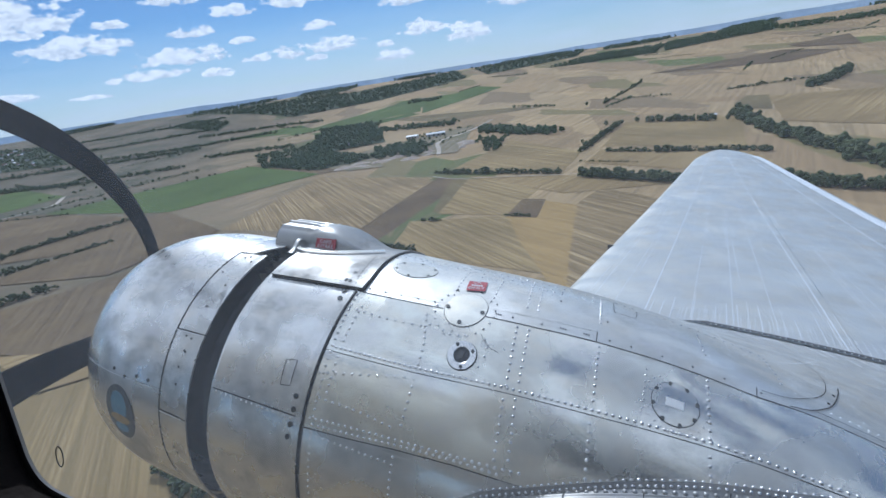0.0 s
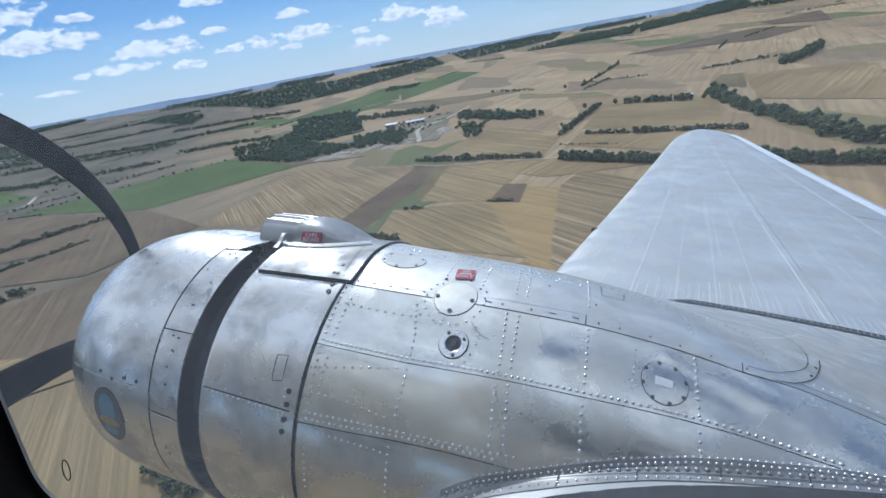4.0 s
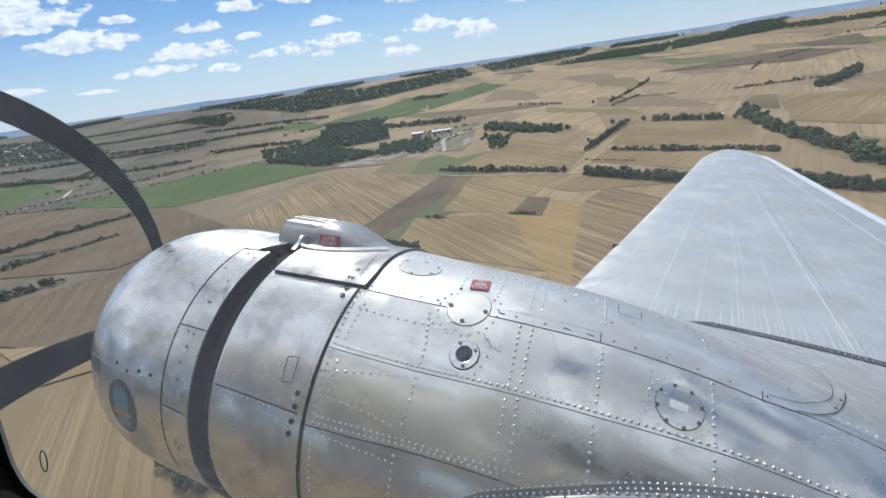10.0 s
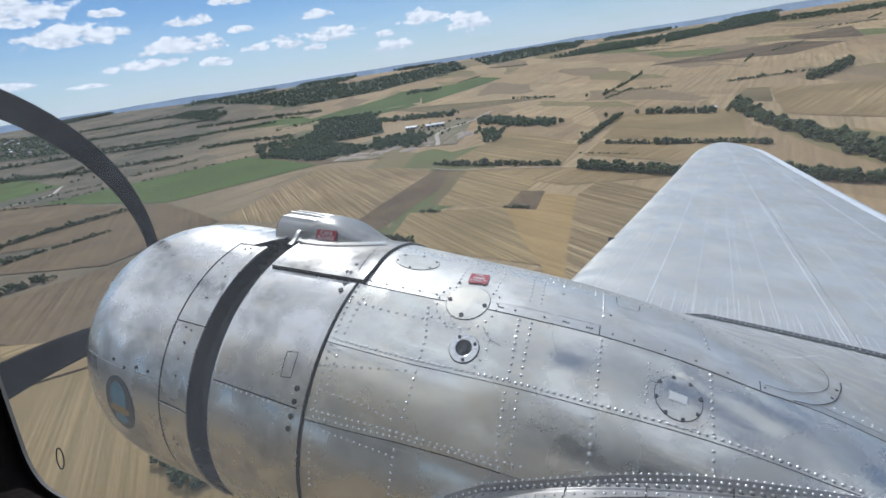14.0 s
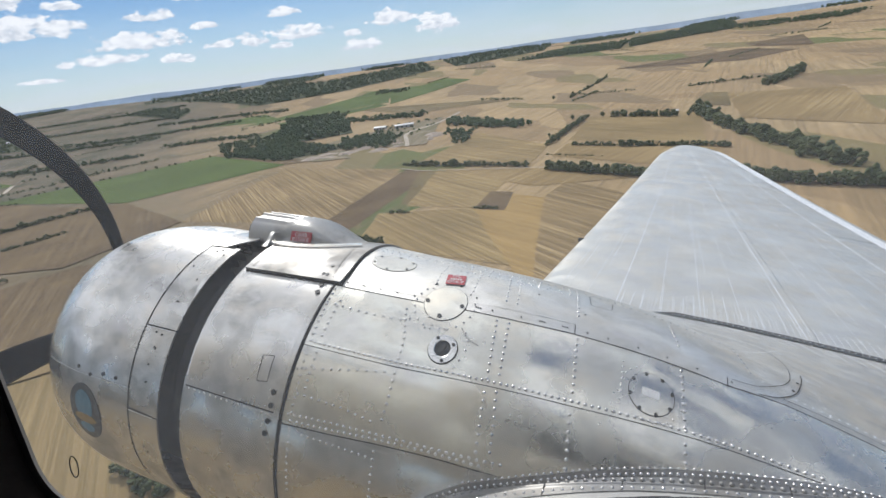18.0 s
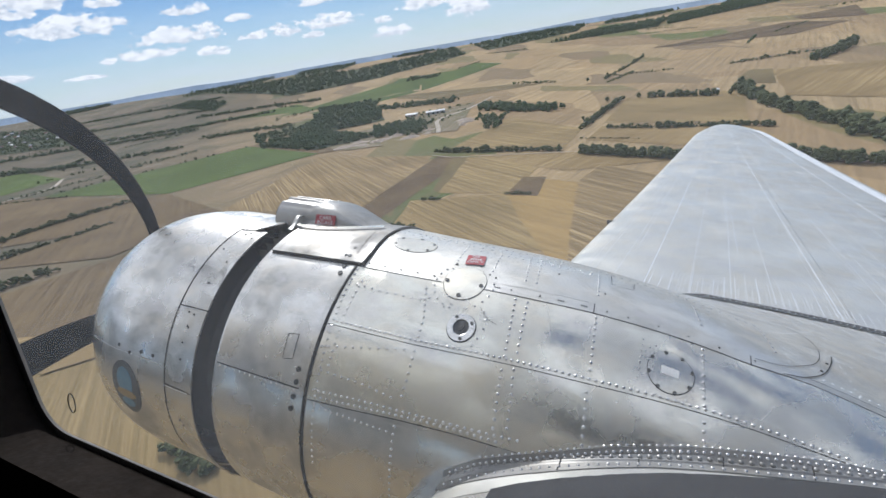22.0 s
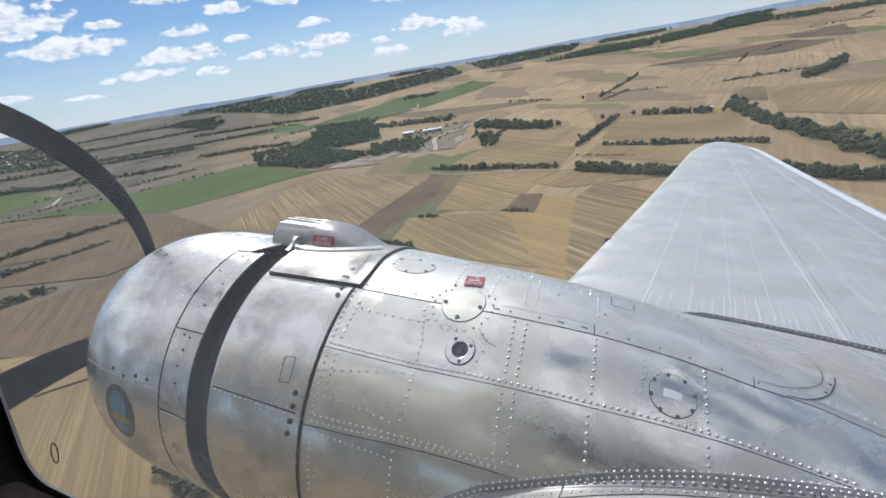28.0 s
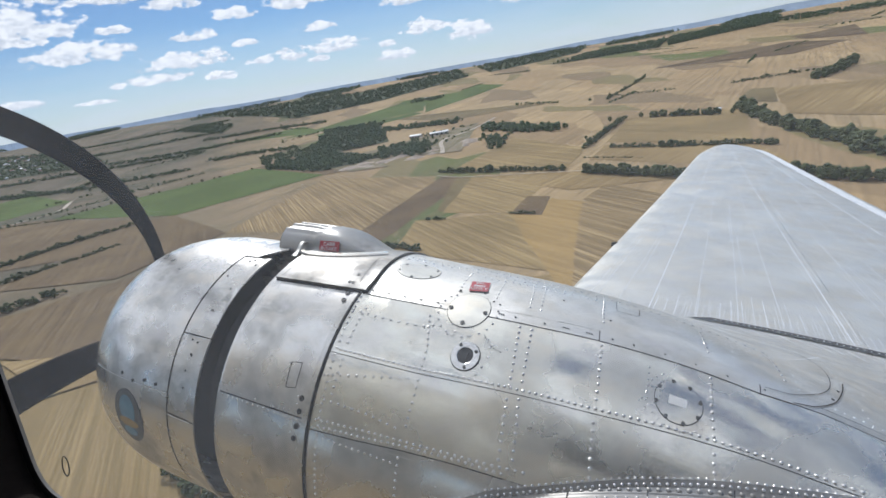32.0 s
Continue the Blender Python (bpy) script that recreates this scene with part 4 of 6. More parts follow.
def row(fn, pts, pitch):
    """Even places along a line of (station, degrees)."""
    out, line = [], []
    for (s0, d0), (s1, d1) in zip(pts, pts[1:]):
        line += [(s0 + (s1 - s0) * k / 12, d0 + (d1 - d0) * k / 12) for k in range(12)]
    line.append(pts[-1])
    co = [fn(*q) for q in line]
    acc, want = 0.0, 0.0
    for i in range(len(co) - 1):
        step = (co[i + 1] - co[i]).length
        while want <= acc + step and step > 0:
            f = (want - acc) / step
            out.append(frame_at(fn, line[i][0] + (line[i + 1][0] - line[i][0]) * f, line[i][1] + (line[i + 1][1] - line[i][1]) * f))
            want += pitch
        acc += step
    return out


def groove(name, fn, pts, width, material, parent, off=0.0012, fine=10):
    """A narrow dark seam lying along a skin."""
    line = []
    for (s0, d0), (s1, d1) in zip(pts, pts[1:]):
        line += [(s0 + (s1 - s0) * k / fine, d0 + (d1 - d0) * k / fine) for k in range(fine)]
    line.append(pts[-1])
    bm, prev = bmesh.new(), None
    co = [frame_at(fn, *q) for q in line]
    for i, (p, n, a, r) in enumerate(co):
        d = (co[min(i + 1, len(co) - 1)][0] - co[max(i - 1, 0)][0]).normalized()
        s = n.cross(d).normalized() * width / 2
        pair = [bm.verts.new(p + s + n * off), bm.verts.new(p - s + n * off)]
        if prev:
            bm.faces.new((prev[0], prev[1], pair[1], pair[0]))
        prev = pair
    return part(name, bm, material, parent)


def disc(fn, s, deg, rs, rd, off, rings=5, seg=40, inner=0.0, depth=0.003):
    """A round or oval plate bent to a skin; rs along, rd round (metres); a turned-down rim."""
    arc = nac_arc(s, deg) if fn is nac else 0.58
    bm = bmesh.new()

    def at(q, t, o):
        return fn(s + rs * q * math.cos(t), deg + math.degrees(rd * q * math.sin(t) / arc), o)
    loops = []
    for k in range(rings + 1):
        q = inner + (1 - inner) * k / rings
        if q < 1e-6:
            loops.append([bm.verts.new(at(0, 0, off))])
        else:
            loops.append([bm.verts.new(at(q, 2 * math.pi * i / seg, off)) for i in range(seg)])
    rim = [[bm.verts.new(at(1.0, 2 * math.pi * i / seg, o)) for i in range(seg)] for o in (off, off - depth)]
    if inner:
        loops.insert(0, [bm.verts.new(at(inner, 2 * math.pi * i / seg, off - depth)) for i in range(seg)])
    for a, b in list(zip(loops, loops[1:])) + [tuple(rim)]:
        for i in range(seg):
            j = (i + 1) % seg
            if len(a) == 1:
                bm.faces.new((a[0], b[i], b[j]))
            else:
                bm.faces.new((a[i], b[i], b[j], a[j]))
    bmesh.ops.recalc_face_normals(bm, faces=bm.faces)
    return bm


def plate(fn, s0, s1, d0, d1, off, depth=0.003, nu=10, nv=10):
    """A rectangular plate bent to a skin."""
    return skirted(lambda u, v, o: fn(u, v, off + o), spread(s0, s1, nu), spread(d0, d1, nv), depth)


def between(fn, s0, s1, lo, hi, off, nu, nv, depth=0.004):
    """A skin panel between two edges, each a function of the station."""
    return skirted(lambda u, v, o: fn(u, lo(u) + (hi(u) - lo(u)) * v, off + o), spread(s0, s1, nu), spread(0, 1, nv), depth)


def edge(*pts):
    ss, dd = zip(*pts)
    return lambda s: float(np.interp(s, ss, dd))


# -- nacelle --
nacelle = thing("engine_nacelle", "riveted bare aluminium engine nacelle faired into the wing", "nacelle", AIR)
ROW1 = edge((-0.97, 29.2), (-0.64, 29.8), (-0.35, 31.6), (-0.13, 32.8), (0.2, 35.7), (0.42, 36.8), (1.0, 44))
ROW2 = edge((-0.97, 5.8), (-0.79, 6.9), (-0.64, 8.2), (-0.46, 9.2), (-0.35, 9.4), (1.0, 12))
STRIP = edge((-0.97, 51.6), (-0.65, 53.0), (-0.5, 54.0), (-0.32, 54.9), (-0.16, 56.1), (0.06, 57.2), (0.257, 57.5), (0.33, 58.8), (0.4, 60), (1.3, 64))
STRIP_TOP = edge((-0.97, 53.6), (-0.66, 55.3), (-0.5, 58.0), (-0.16, 60.4), (0.13, 63.6), (0.3, 64), (1.3, 70))

# near-black sheet that darkens the gaps between the panels
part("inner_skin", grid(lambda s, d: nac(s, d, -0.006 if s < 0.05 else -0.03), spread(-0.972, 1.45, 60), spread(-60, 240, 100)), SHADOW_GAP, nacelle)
G = 0.12
part("skin_panel", between(nac, -0.965, 0.06, lambda s: STRIP(s) + G, lambda s: 182, 0.0, 60, 60), ALU_FAIR, nacelle)
part("skin_panel", between(nac, -0.965, 1.44, lambda s: ROW1(s) + G, lambda s: STRIP(s) - G, 0.0, 90, 22), ALU, nacelle)
part("skin_panel", between(nac, -0.965, 1.44, lambda s: ROW2(s) + G, lambda s: ROW1(s) - G, 0.0, 90, 22), ALU, nacelle)
part("skin_panel", between(nac, -0.965, 1.2, lambda s: -62, lambda s: ROW2(s) - G, 0.0, 60, 30), ALU_DULL, nacelle)
part("skin_panel", between(nac, -0.965, 1.2, lambda s: 182.4, lambda s: 242, 0.0, 40, 30), ALU_DULL, nacelle)


def line_of(e, s0, s1, shift=0.0, n=24):
    return [(s, e(s) + shift) for s in spread(s0, s1, n)]


domes("rivet_row", row(nac, line_of(ROW1, -0.93, 0.46, 1.4, 30), 0.0178), 0.0052, STEEL, nacelle)
domes("rivet_row", row(nac, line_of(ROW2, -0.93, -0.33, 1.2), 0.0205), 0.0050, STEEL, nacelle)
domes("rivet_row", row(nac, [(-0.945, 9.0), (-0.79, 10.0), (-0.66, 10.6), (-0.465, 11.4), (-0.35, 12.0), (-0.26, 12.8)], 0.0215), 0.0050, STEEL, nacelle)
domes("rivet_row", row(nac, [(-0.93, 4.4), (-0.78, 4.2), (-0.65, 4.0)], 0.022), 0.0042, STEEL, nacelle)
domes("rivet_row", row(nac, [(-0.93, 15.2), (-0.77, 14.8), (-0.655, 13.4)], 0.026), 0.0048, STEEL, nacelle)
domes("rivet_row", row(nac, [(-0.955, 22.0), (-0.806, 25.0), (-0.655, 28.0)], 0.029), 0.0048, STEEL, nacelle)
domes("rivet_row", row(nac, [(-0.955, 44.5), (-0.82, 44.0), (-0.69, 44.5), (-0.655, 46)], 0.030), 0.0048, STEEL, nacelle)
for pts in ([(-0.684, 49.0), (-0.646, 38.5), (-0.639, 31.5)], [(-0.637, 28.0), (-0.634, 22.0), (-0.638, 13.0)], [(-0.643, 6.0), (-0.641, -20)],
            [(-0.393, 53.0), (-0.373, 40.0), (-0.366, 33.0)], [(-0.364, 29.5), (-0.354, 19.7), (-0.350, 12.6)], [(-0.355, 53.0), (-0.340, 41.0), (-0.333, 34.0)],
            [(-0.331, 30.5), (-0.318, 20.9), (-0.312, 13.4)], [(-0.150, 54.5), (-0.134, 40.0), (-0.131, 34.6)], [(-0.129, 30.5), (-0.120, 22.0), (-0.115, 15.4)],
            [(0.138, 56.0), (0.145, 46.0), (0.152, 37)], [(0.154, 33), (0.158, 28.0)], [(-0.958, 50.0), (-0.950, 37.7), (-0.943, 27.4), (-0.937, 18.2), (-0.935, 10.0), (-0.93, 0.3), (-0.925, -16)],
            [(-0.915, 46.0), (-0.915, 31.5)], [(-0.910, 28.0), (-0.908, 16.0)]):
    domes("rivet_column", row(nac, pts, 0.0225), 0.0050, STEEL, nacelle)
for pts in ([(-0.42, 80.0), (-0.388, 61.5)], [(-0.383, 80.0), (-0.352, 61.5)], [(-0.185, 80.0), (-0.160, 63)], [(0.11, 80.0), (0.135, 66)], [(0.30, 84), (0.33, 68)],
            [(-0.93, 82.0), (-0.66, 82.0)], [(-0.66, 84.0), (0.3, 86.0)], [(-0.60, 76.0), (-0.20, 79.0)], [(-0.952, 64), (-0.952, 86)], [(-0.635, 58), (-0.655, 78)], [(-0.52, 76), (-0.505, 62)]):
    domes("rivet_row", row(nac, pts, 0.026), 0.0042, STEEL, nacelle, 0.6)
for pts in ([(-0.93, 79.0), (-0.735, 80.0), (-0.47, 80.0), (-0.2, 80.5)],):
    domes("rivet_row", row(nac, pts, 0.036), 0.0042, STEEL, nacelle, 0.6)
domes("rivet_row", row(nac, [(-0.954, 56.5), (-0.954, 78)], 0.017), 0.0030, STEEL, nacelle, 0.6)
for s in [-0.93 + 0.062 * k for k in range(5)] + [-0.418, -0.326, -0.125, -0.065, 0.02, 0.10, 0.18, 0.27]:
    part("strip_screw", disc(nac, s, STRIP(s) + 2.1, 0.0030, 0.0030, 0.0022, 2, 8), DARK_METAL, nacelle)
for s in (-0.464, -0.261, -0.192):
    for k in (-1, 0, 1):
        part("strip_screw", disc(nac, s + 0.0075 * k, STRIP(s) + 2.1, 0.0026, 0.0026, 0.0022, 2, 8), DARK_METAL, nacelle)
for s, d in ((-0.508, 61.4), (-0.484, 60.5), (-0.303, 71.9), (-0.145, 67.2)):
    part("strip_screw", disc(nac, s, d, 0.0030, 0.0030, 0.0022, 2, 8), DARK_METAL, nacelle)

# overlapping strip under the upper panel
groove("seam", nac, line_of(STRIP, -0.96, -0.645), 0.0026, SHADOW_GAP, nacelle)
groove("seam", nac, line_of(STRIP, -0.50, 0.33), 0.0028, SHADOW_GAP, nacelle)
groove("seam", nac, line_of(STRIP_TOP, -0.96, -0.645), 0.0018, ALU_DULL, nacelle)
groove("seam", nac, line_of(STRIP_TOP, -0.50, -0.16), 0.0018, ALU_DULL, nacelle)
groove("seam", nac, [(-0.160, 56.2), (-0.165, 60.3)], 0.003, SHADOW_GAP, nacelle)
groove("seam", nac, line_of(ROW1, -0.96, 0.5), 0.0019, SHADOW_GAP, nacelle)
groove("seam", nac, line_of(ROW2, -0.96, -0.33), 0.0026, SHADOW_GAP, nacelle)
groove("seam", nac, [(0.259, 61.6), (0.258, 57.0)], 0.0026, SHADOW_GAP, nacelle)
# a scratch beside the filler
groove("scratch", nac, [(-0.488, 47.0), (-0.465, 44.4), (-0.445, 43.1), (-0.418, 42.4)], 0.0016, SHADOW_GAP, nacelle, 0.0006)
# small outlined door
groove("door_outline", nac, [(-0.151, 84.1), (-0.138, 75.8), (-0.132, 74.9), (-0.074, 75.5), (-0.069, 76.7), (-0.074, 82.5)], 0.0020, SHADOW_GAP, nacelle)


def ring_of(s, deg, rs, rd, n, start=0.0):
    arc = nac_arc(s, deg)
    return [(s + rs * math.cos(start + 2 * math.pi * i / n), deg + math.degrees(rd * math.sin(start + 2 * math.pi * i / n) / arc)) for i in range(n)]


# round filler hatch with three screws
hatch = part("round_hatch", disc(nac, -0.571, 55.2, 0.0690, 0.0790, 0.0022), ALU, nacelle, "round polished filler hatch")
part("hatch_gap", disc(nac, -0.571, 55.2, 0.0708, 0.0810, 0.0012, depth=0.001), SHADOW_GAP, hatch)
for s, d in ((-0.630, 54.2), (-0.514, 55.0), (-0.569, 49.2)):
    part("screw", disc(nac, s, d, 0.0072, 0.0072, 0.0048, 2, 14), DARK_METAL, hatch)
domes("rivet_ring", [frame_at(nac, *q) for q in ring_of(-0.571, 54.2, 0.097, 0.105, 22, 2.6)[:15]], 0.0042, STEEL, nacelle)

# oil filler cap: bright flange round a dark slotted cup
cap = part("filler_cap", disc(nac, -0.518, 38.5, 0.044, 0.046, 0.006, inner=0.56), STEEL, nacelle, "bright flanged filler cap with a dark cup")
part("cap_gap", disc(nac, -0.518, 38.5, 0.0465, 0.0485, 0.0014), SHADOW_GAP, cap)
part("cup", disc(nac, -0.518, 38.5, 0.027, 0.028, 0.0030), BLACK, cap, "dark recessed cup")
part("slot", plate(nac, -0.523, -0.511, 37.4, 39.8, 0.0065, 0.003, 3, 3), DARK_METAL, cap)
for s, d in ((-0.542, 41.4), (-0.489, 40.4), (-0.508, 34.9)):
    part("screw", disc(nac, s, d, 0.0052, 0.0052, 0.0085, 2, 12), DARK_METAL, cap)
domes("rivet_ring", [frame_at(nac, *q) for q in ((-0.47, 45.5), (-0.455, 43.0), (-0.452, 40.0), (-0.460, 36.5), (-0.47, 33.9), (-0.58, 45.5), (-0.555, 44.6), (-0.535, 45.2), (-0.60, 48), (-0.60, 44))], 0.0042, STEEL, nacelle)

# second round hatch with a ring of screws and a paper label
hatch2 = part("round_hatch", disc(nac, 0.065, 44.0, 0.0575, 0.0625, 0.0022), ALU, nacelle, "round inspection hatch with a ring of screws")
part("hatch_gap", disc(nac, 0.065, 44.0, 0.0592, 0.0644, 0.0012, depth=0.001), SHADOW_GAP, hatch2)
for q in ring_of(0.065, 44.0, 0.0545, 0.0595, 8, 0.3):
    part("screw", disc(nac, q[0], q[1], 0.0050, 0.0050, 0.0044, 2, 12), DARK_METAL, hatch2)
part("label", plate(nac, 0.042, 0.086, 42.6, 45.2, 0.0034, 0.001, 4, 4), WHITE, hatch2, "blank white paper label")
domes("rivet_ring", [frame_at(nac, *q) for q in ring_of(0.065, 44.2, 0.078, 0.083, 26)], 0.0030, STEEL, nacelle)
domes("rivet_column", row(nac, [(-0.015, 52), (-0.012, 38)], 0.021), 0.0030, STEEL, nacelle)

# oval hatch on top
oval = part("oval_hatch", disc(nac, -0.838, 70.5, 0.086, 0.062, 0.0020), ALU, nacelle, "oval polished hatch")
part("hatch_gap", disc(nac, -0.838, 70.5, 0.0872, 0.0634, 0.0011, depth=0.001), SHADOW_GAP, oval)
for q in ring_of(-0.838, 70.5, 0.076, 0.054, 6, 0.5):
    part("screw", disc(nac, q[0], q[1], 0.0048, 0.0048, 0.0036, 2, 12), DARK_METAL, oval)

# red placard with three lines that cannot be read
placard = part("placard", skirted(lambda u, v, o: nac(-0.622 + 0.062 * u + 0.014 * (1 - v), 63.9 + 6.2 * v + 1.6 * u, 0.0045 + o), spread(0, 1, 5), spread(0, 1, 5), 0.002), RED, nacelle, "red warning placard with worn white lettering")
PL = lambda u, v, o=0.0: nac(-0.622 + 0.062 * u + 0.014 * (1 - v), 63.9 + 6.2 * v + 1.6 * u, 0.0056 + o)
for j in range(5):
    part("letter_bar", skirted(PL, (0.2 + 0.125 * j, 0.29 + 0.125 * j), (0.43, 0.58), 0.0006), WHITE, placard, smooth=False)
for s, d in ((-0.635, 63.2), (-0.555, 65.0)):
    part("screw", disc(nac, s, d, 0.004, 0.004, 0.004, 2, 10), DARK_METAL, nacelle)

# -- cowling --
cowling = thing("engine_cowling", "polished aluminium radial engine cowling with open cowl flaps", "cowling", AIR)
nose = [(-1.63, 0.578), (-1.80, 0.578)] + [(-1.80 - 0.45 * math.sin(a), 0.405 + 0.173 * math.cos(a)) for a in (0.15 * k for k in range(1, 11))] + [(-2.255, 0.40)]
nose_fn = rev(sorted(nose))
AFT = rev([(-1.45, 0.582), (-1.372, 0.587), (-0.96, 0.603)])
FLAP = rev([(-1.64, 0.577), (-1.48, 0.586)])
part("nose_ring", between(nose_fn, -2.25, -1.634, lambda s: 1.2, lambda s: 178.8, 0.0, 40, 60), ALU_COWL, cowling, "polished nose ring")
part("nose_ring", between(nose_fn, -2.25, -1.634, lambda s: -178.6, lambda s: 0.9, 0.0, 40, 60), ALU_COWL, cowling, "polished nose ring")
inner = rev([(-2.25, 0.40), (-2.15, 0.45), (-1.0, 0.50)])
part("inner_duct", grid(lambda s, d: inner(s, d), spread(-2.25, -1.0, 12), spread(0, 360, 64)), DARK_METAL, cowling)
part("seam_ring", grid(lambda s, d: nose_fn(max(s, -2.2), d, -0.003) if s < -1.634 else FLAP(s, d, -0.003), spread(-1.646, -1.625, 3), spread(0, 360, 96)), SHADOW_GAP, cowling)
# cowl flaps round the rim
for a0, a1 in ((24.0, 63.0), (-6.0, 23.6), (-52, -6.4), (-98, -52.4), (-144, -98.4), (113, 150), (150.4, 215)):
    part("cowl_flap", skirted(lambda u, v, o: FLAP(u, v, 0.0015 + o + (0.004 if u > -1.50 else 0)), spread(-1.628, -1.478, 8), spread(a0, a1, 18), 0.006), ALU_DULL, cowling)
# pointed end of the topmost flap
part("cowl_flap", skirted(lambda u, v, o: FLAP(-1.628 + (0.070 + 0.080 * min(1, max(0, (min(v, 176 - v) - 63.6) / 9))) * u, v, 0.004 + o), spread(0, 1, 6), spread(63.6, 112.4, 40), 0.006), ALU_DULL, cowling)
for d in (22, 21.5, 61, 60, 5, -20):
    part("screw", disc(FLAP, -1.57 + 0.02 * (d % 2), d, 0.004, 0.004, 0.004, 2, 10), DARK_METAL, cowling)
groove("seam", FLAP, [(-1.631, d) for d in range(-90, 121, 6)], 0.0050, SHADOW_GAP, cowling, 0.0030, 3)
# dark joints and painted glints where flaps meet, smudges and paired screws on them
for d in (23.8, -6.2, -52.2):
    groove("flap_edge", FLAP, [(-1.626, d), (-1.48, d)], 0.0050, SHADOW_GAP, cowling, 0.0030)
    groove("flap_edge", FLAP, [(-1.626, d - 0.45), (-1.48, d - 0.45)], 0.0022, PALE_GLINT, cowling, 0.0042)
for s, d in ((-1.553, 17.0), (-1.546, 16.6), (-1.556, 11.0), (-1.548, 34.0), (-1.541, 34.0), (-1.52, 58), (-1.53, 44), (-1.60, 50), (-1.555, -22)):
    part("screw", disc(FLAP, s, d, 0.0034, 0.0044, 0.0032, 2, 10), DARK_METAL, cowling)
domes("rivet_row", row(FLAP, [(-1.505, 24.5), (-1.503, 14)], 0.022), 0.0026, STEEL, cowling, 0.6)
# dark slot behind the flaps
part("slot_wall", grid(lambda s, d: rev([(-1.50, 0.50), (-1.41, 0.50), (-1.390, 0.568)])(s, d), spread(-1.50, -1.390, 10), spread(0, 360, 96)), SLOT_GREY, cowling)
part("slot_lip", grid(lambda a, d: rev([(-9, 0.5868 - 0.020 * (1 - math.cos(a))), (9, 0.5868 - 0.020 * (1 - math.cos(a)))])(-1.3725 - 0.020 * math.sin(a), d), spread(0, 1.75, 8), spread(0, 360, 128)), ALU_COWL, cowling, "rolled-in panel edge")
# sheet baffles inside the top of the slot
for d in (55.0, 59.5, 64.0, 67.5):
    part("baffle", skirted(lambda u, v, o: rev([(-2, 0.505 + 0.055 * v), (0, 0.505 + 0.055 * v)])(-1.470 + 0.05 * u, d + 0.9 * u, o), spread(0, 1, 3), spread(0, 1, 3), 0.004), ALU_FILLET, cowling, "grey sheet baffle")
# panels between slot and nacelle
part("aft_panel", between(AFT, -1.372, -0.976, lambda s: 8.3, lambda s: 56, 0.0, 24, 30, 0.006), ALU_COWL, cowling)
part("aft_panel", between(AFT, -1.372, -0.976, lambda s: -80, lambda s: 8.0, 0.0, 24, 40, 0.006), ALU_DULL, cowling)
part("aft_panel", between(AFT, -1.372, -0.976, lambda s: 124, lambda s: 279, 0.0, 20, 50, 0.006), ALU, cowling)
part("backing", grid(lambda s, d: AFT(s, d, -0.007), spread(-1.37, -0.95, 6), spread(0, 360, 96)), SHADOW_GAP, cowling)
AFT_EDGE = edge((52, -0.950), (59, -0.950), (71, -0.964), (85, -0.972), (126, -0.972))
top_panel = part("top_panel", skirted(lambda u, v, o: AFT(-1.364 + (AFT_EDGE(v) + 1.364) * u, v, 0.012 + o), spread(0, 1, 24), spread(52.6, 126, 44), 0.012), ALU_WORN, cowling, "raised screwed-down top panel")
# dark sheet paints the shadow gap below the raised panel
part("panel_shadow_gap", skirted(lambda u, v, o: AFT(-1.36 + (AFT_EDGE(v) + 1.368) * u, v, 0.004 + o), spread(0, 1, 24), spread(51.9, 126, 44), 0.006), SHADOW_GAP, top_panel)


def PANEL(s, d, o=0.0):
    return AFT(s, d, 0.012 + o)


groove("seam", PANEL, [(-0.995, 56.0), (-1.005, 62), (-1.027, 74.0)], 0.0016, SHADOW_GAP, top_panel)
groove("seam", PANEL, [(-1.335, 53.5), (-1.325, 66.0)], 0.0016, SHADOW_GAP, top_panel)
domes("rivet_row", row(PANEL, [(-1.34, 54.2), (-0.975, 54.4)], 0.022), 0.0026, STEEL, top_panel, 0.5)
domes("rivet_row", row(PANEL, [(-0.985, 56), (-1.015, 76)], 0.022), 0.0026, STEEL, top_panel, 0.5)
domes("rivet_row", row(PANEL, [(-1.348, 55), (-1.345, 70)], 0.022), 0.0026, STEEL, top_panel, 0.5)
domes("rivet_row", row(PANEL, [(-1.29, 66.5), (-1.15, 67.5), (-1.05, 74)], 0.026), 0.0026, STEEL, top_panel, 0.5)
for s, d in ((-1.026, 59.7), (-1.018, 55.1), (-1.035, 55.3)):
    part("screw", disc(PANEL, s, d, 0.0065, 0.0065, 0.002, 2, 12), DARK_METAL, top_panel)
for s, d in ((-1.019, 51.0), (-1.014, 47.6), (-1.014, 13.8), (-1.012, 9.9), (-1.014, 5.4), (-1.018, 1.6)):
    part("fastener", disc(AFT, s, d, 0.0088, 0.0088, 0.0035, 2, 14), DARK_METAL, cowling)
domes("rivet_row", row(AFT, [(-1.355, 7.3), (-0.99, 7.1)], 0.024), 0.0042, STEEL, cowling, 0.6)
domes("rivet_row", row(AFT, [(-1.34, 9.2), (-1.20, 9.2)], 0.068), 0.0032, STEEL, cowling, 0.6)
domes("rivet_row", row(AFT, [(-1.10, 9.3), (-0.985, 9.2)], 0.022), 0.0032, STEEL, cowling, 0.6)
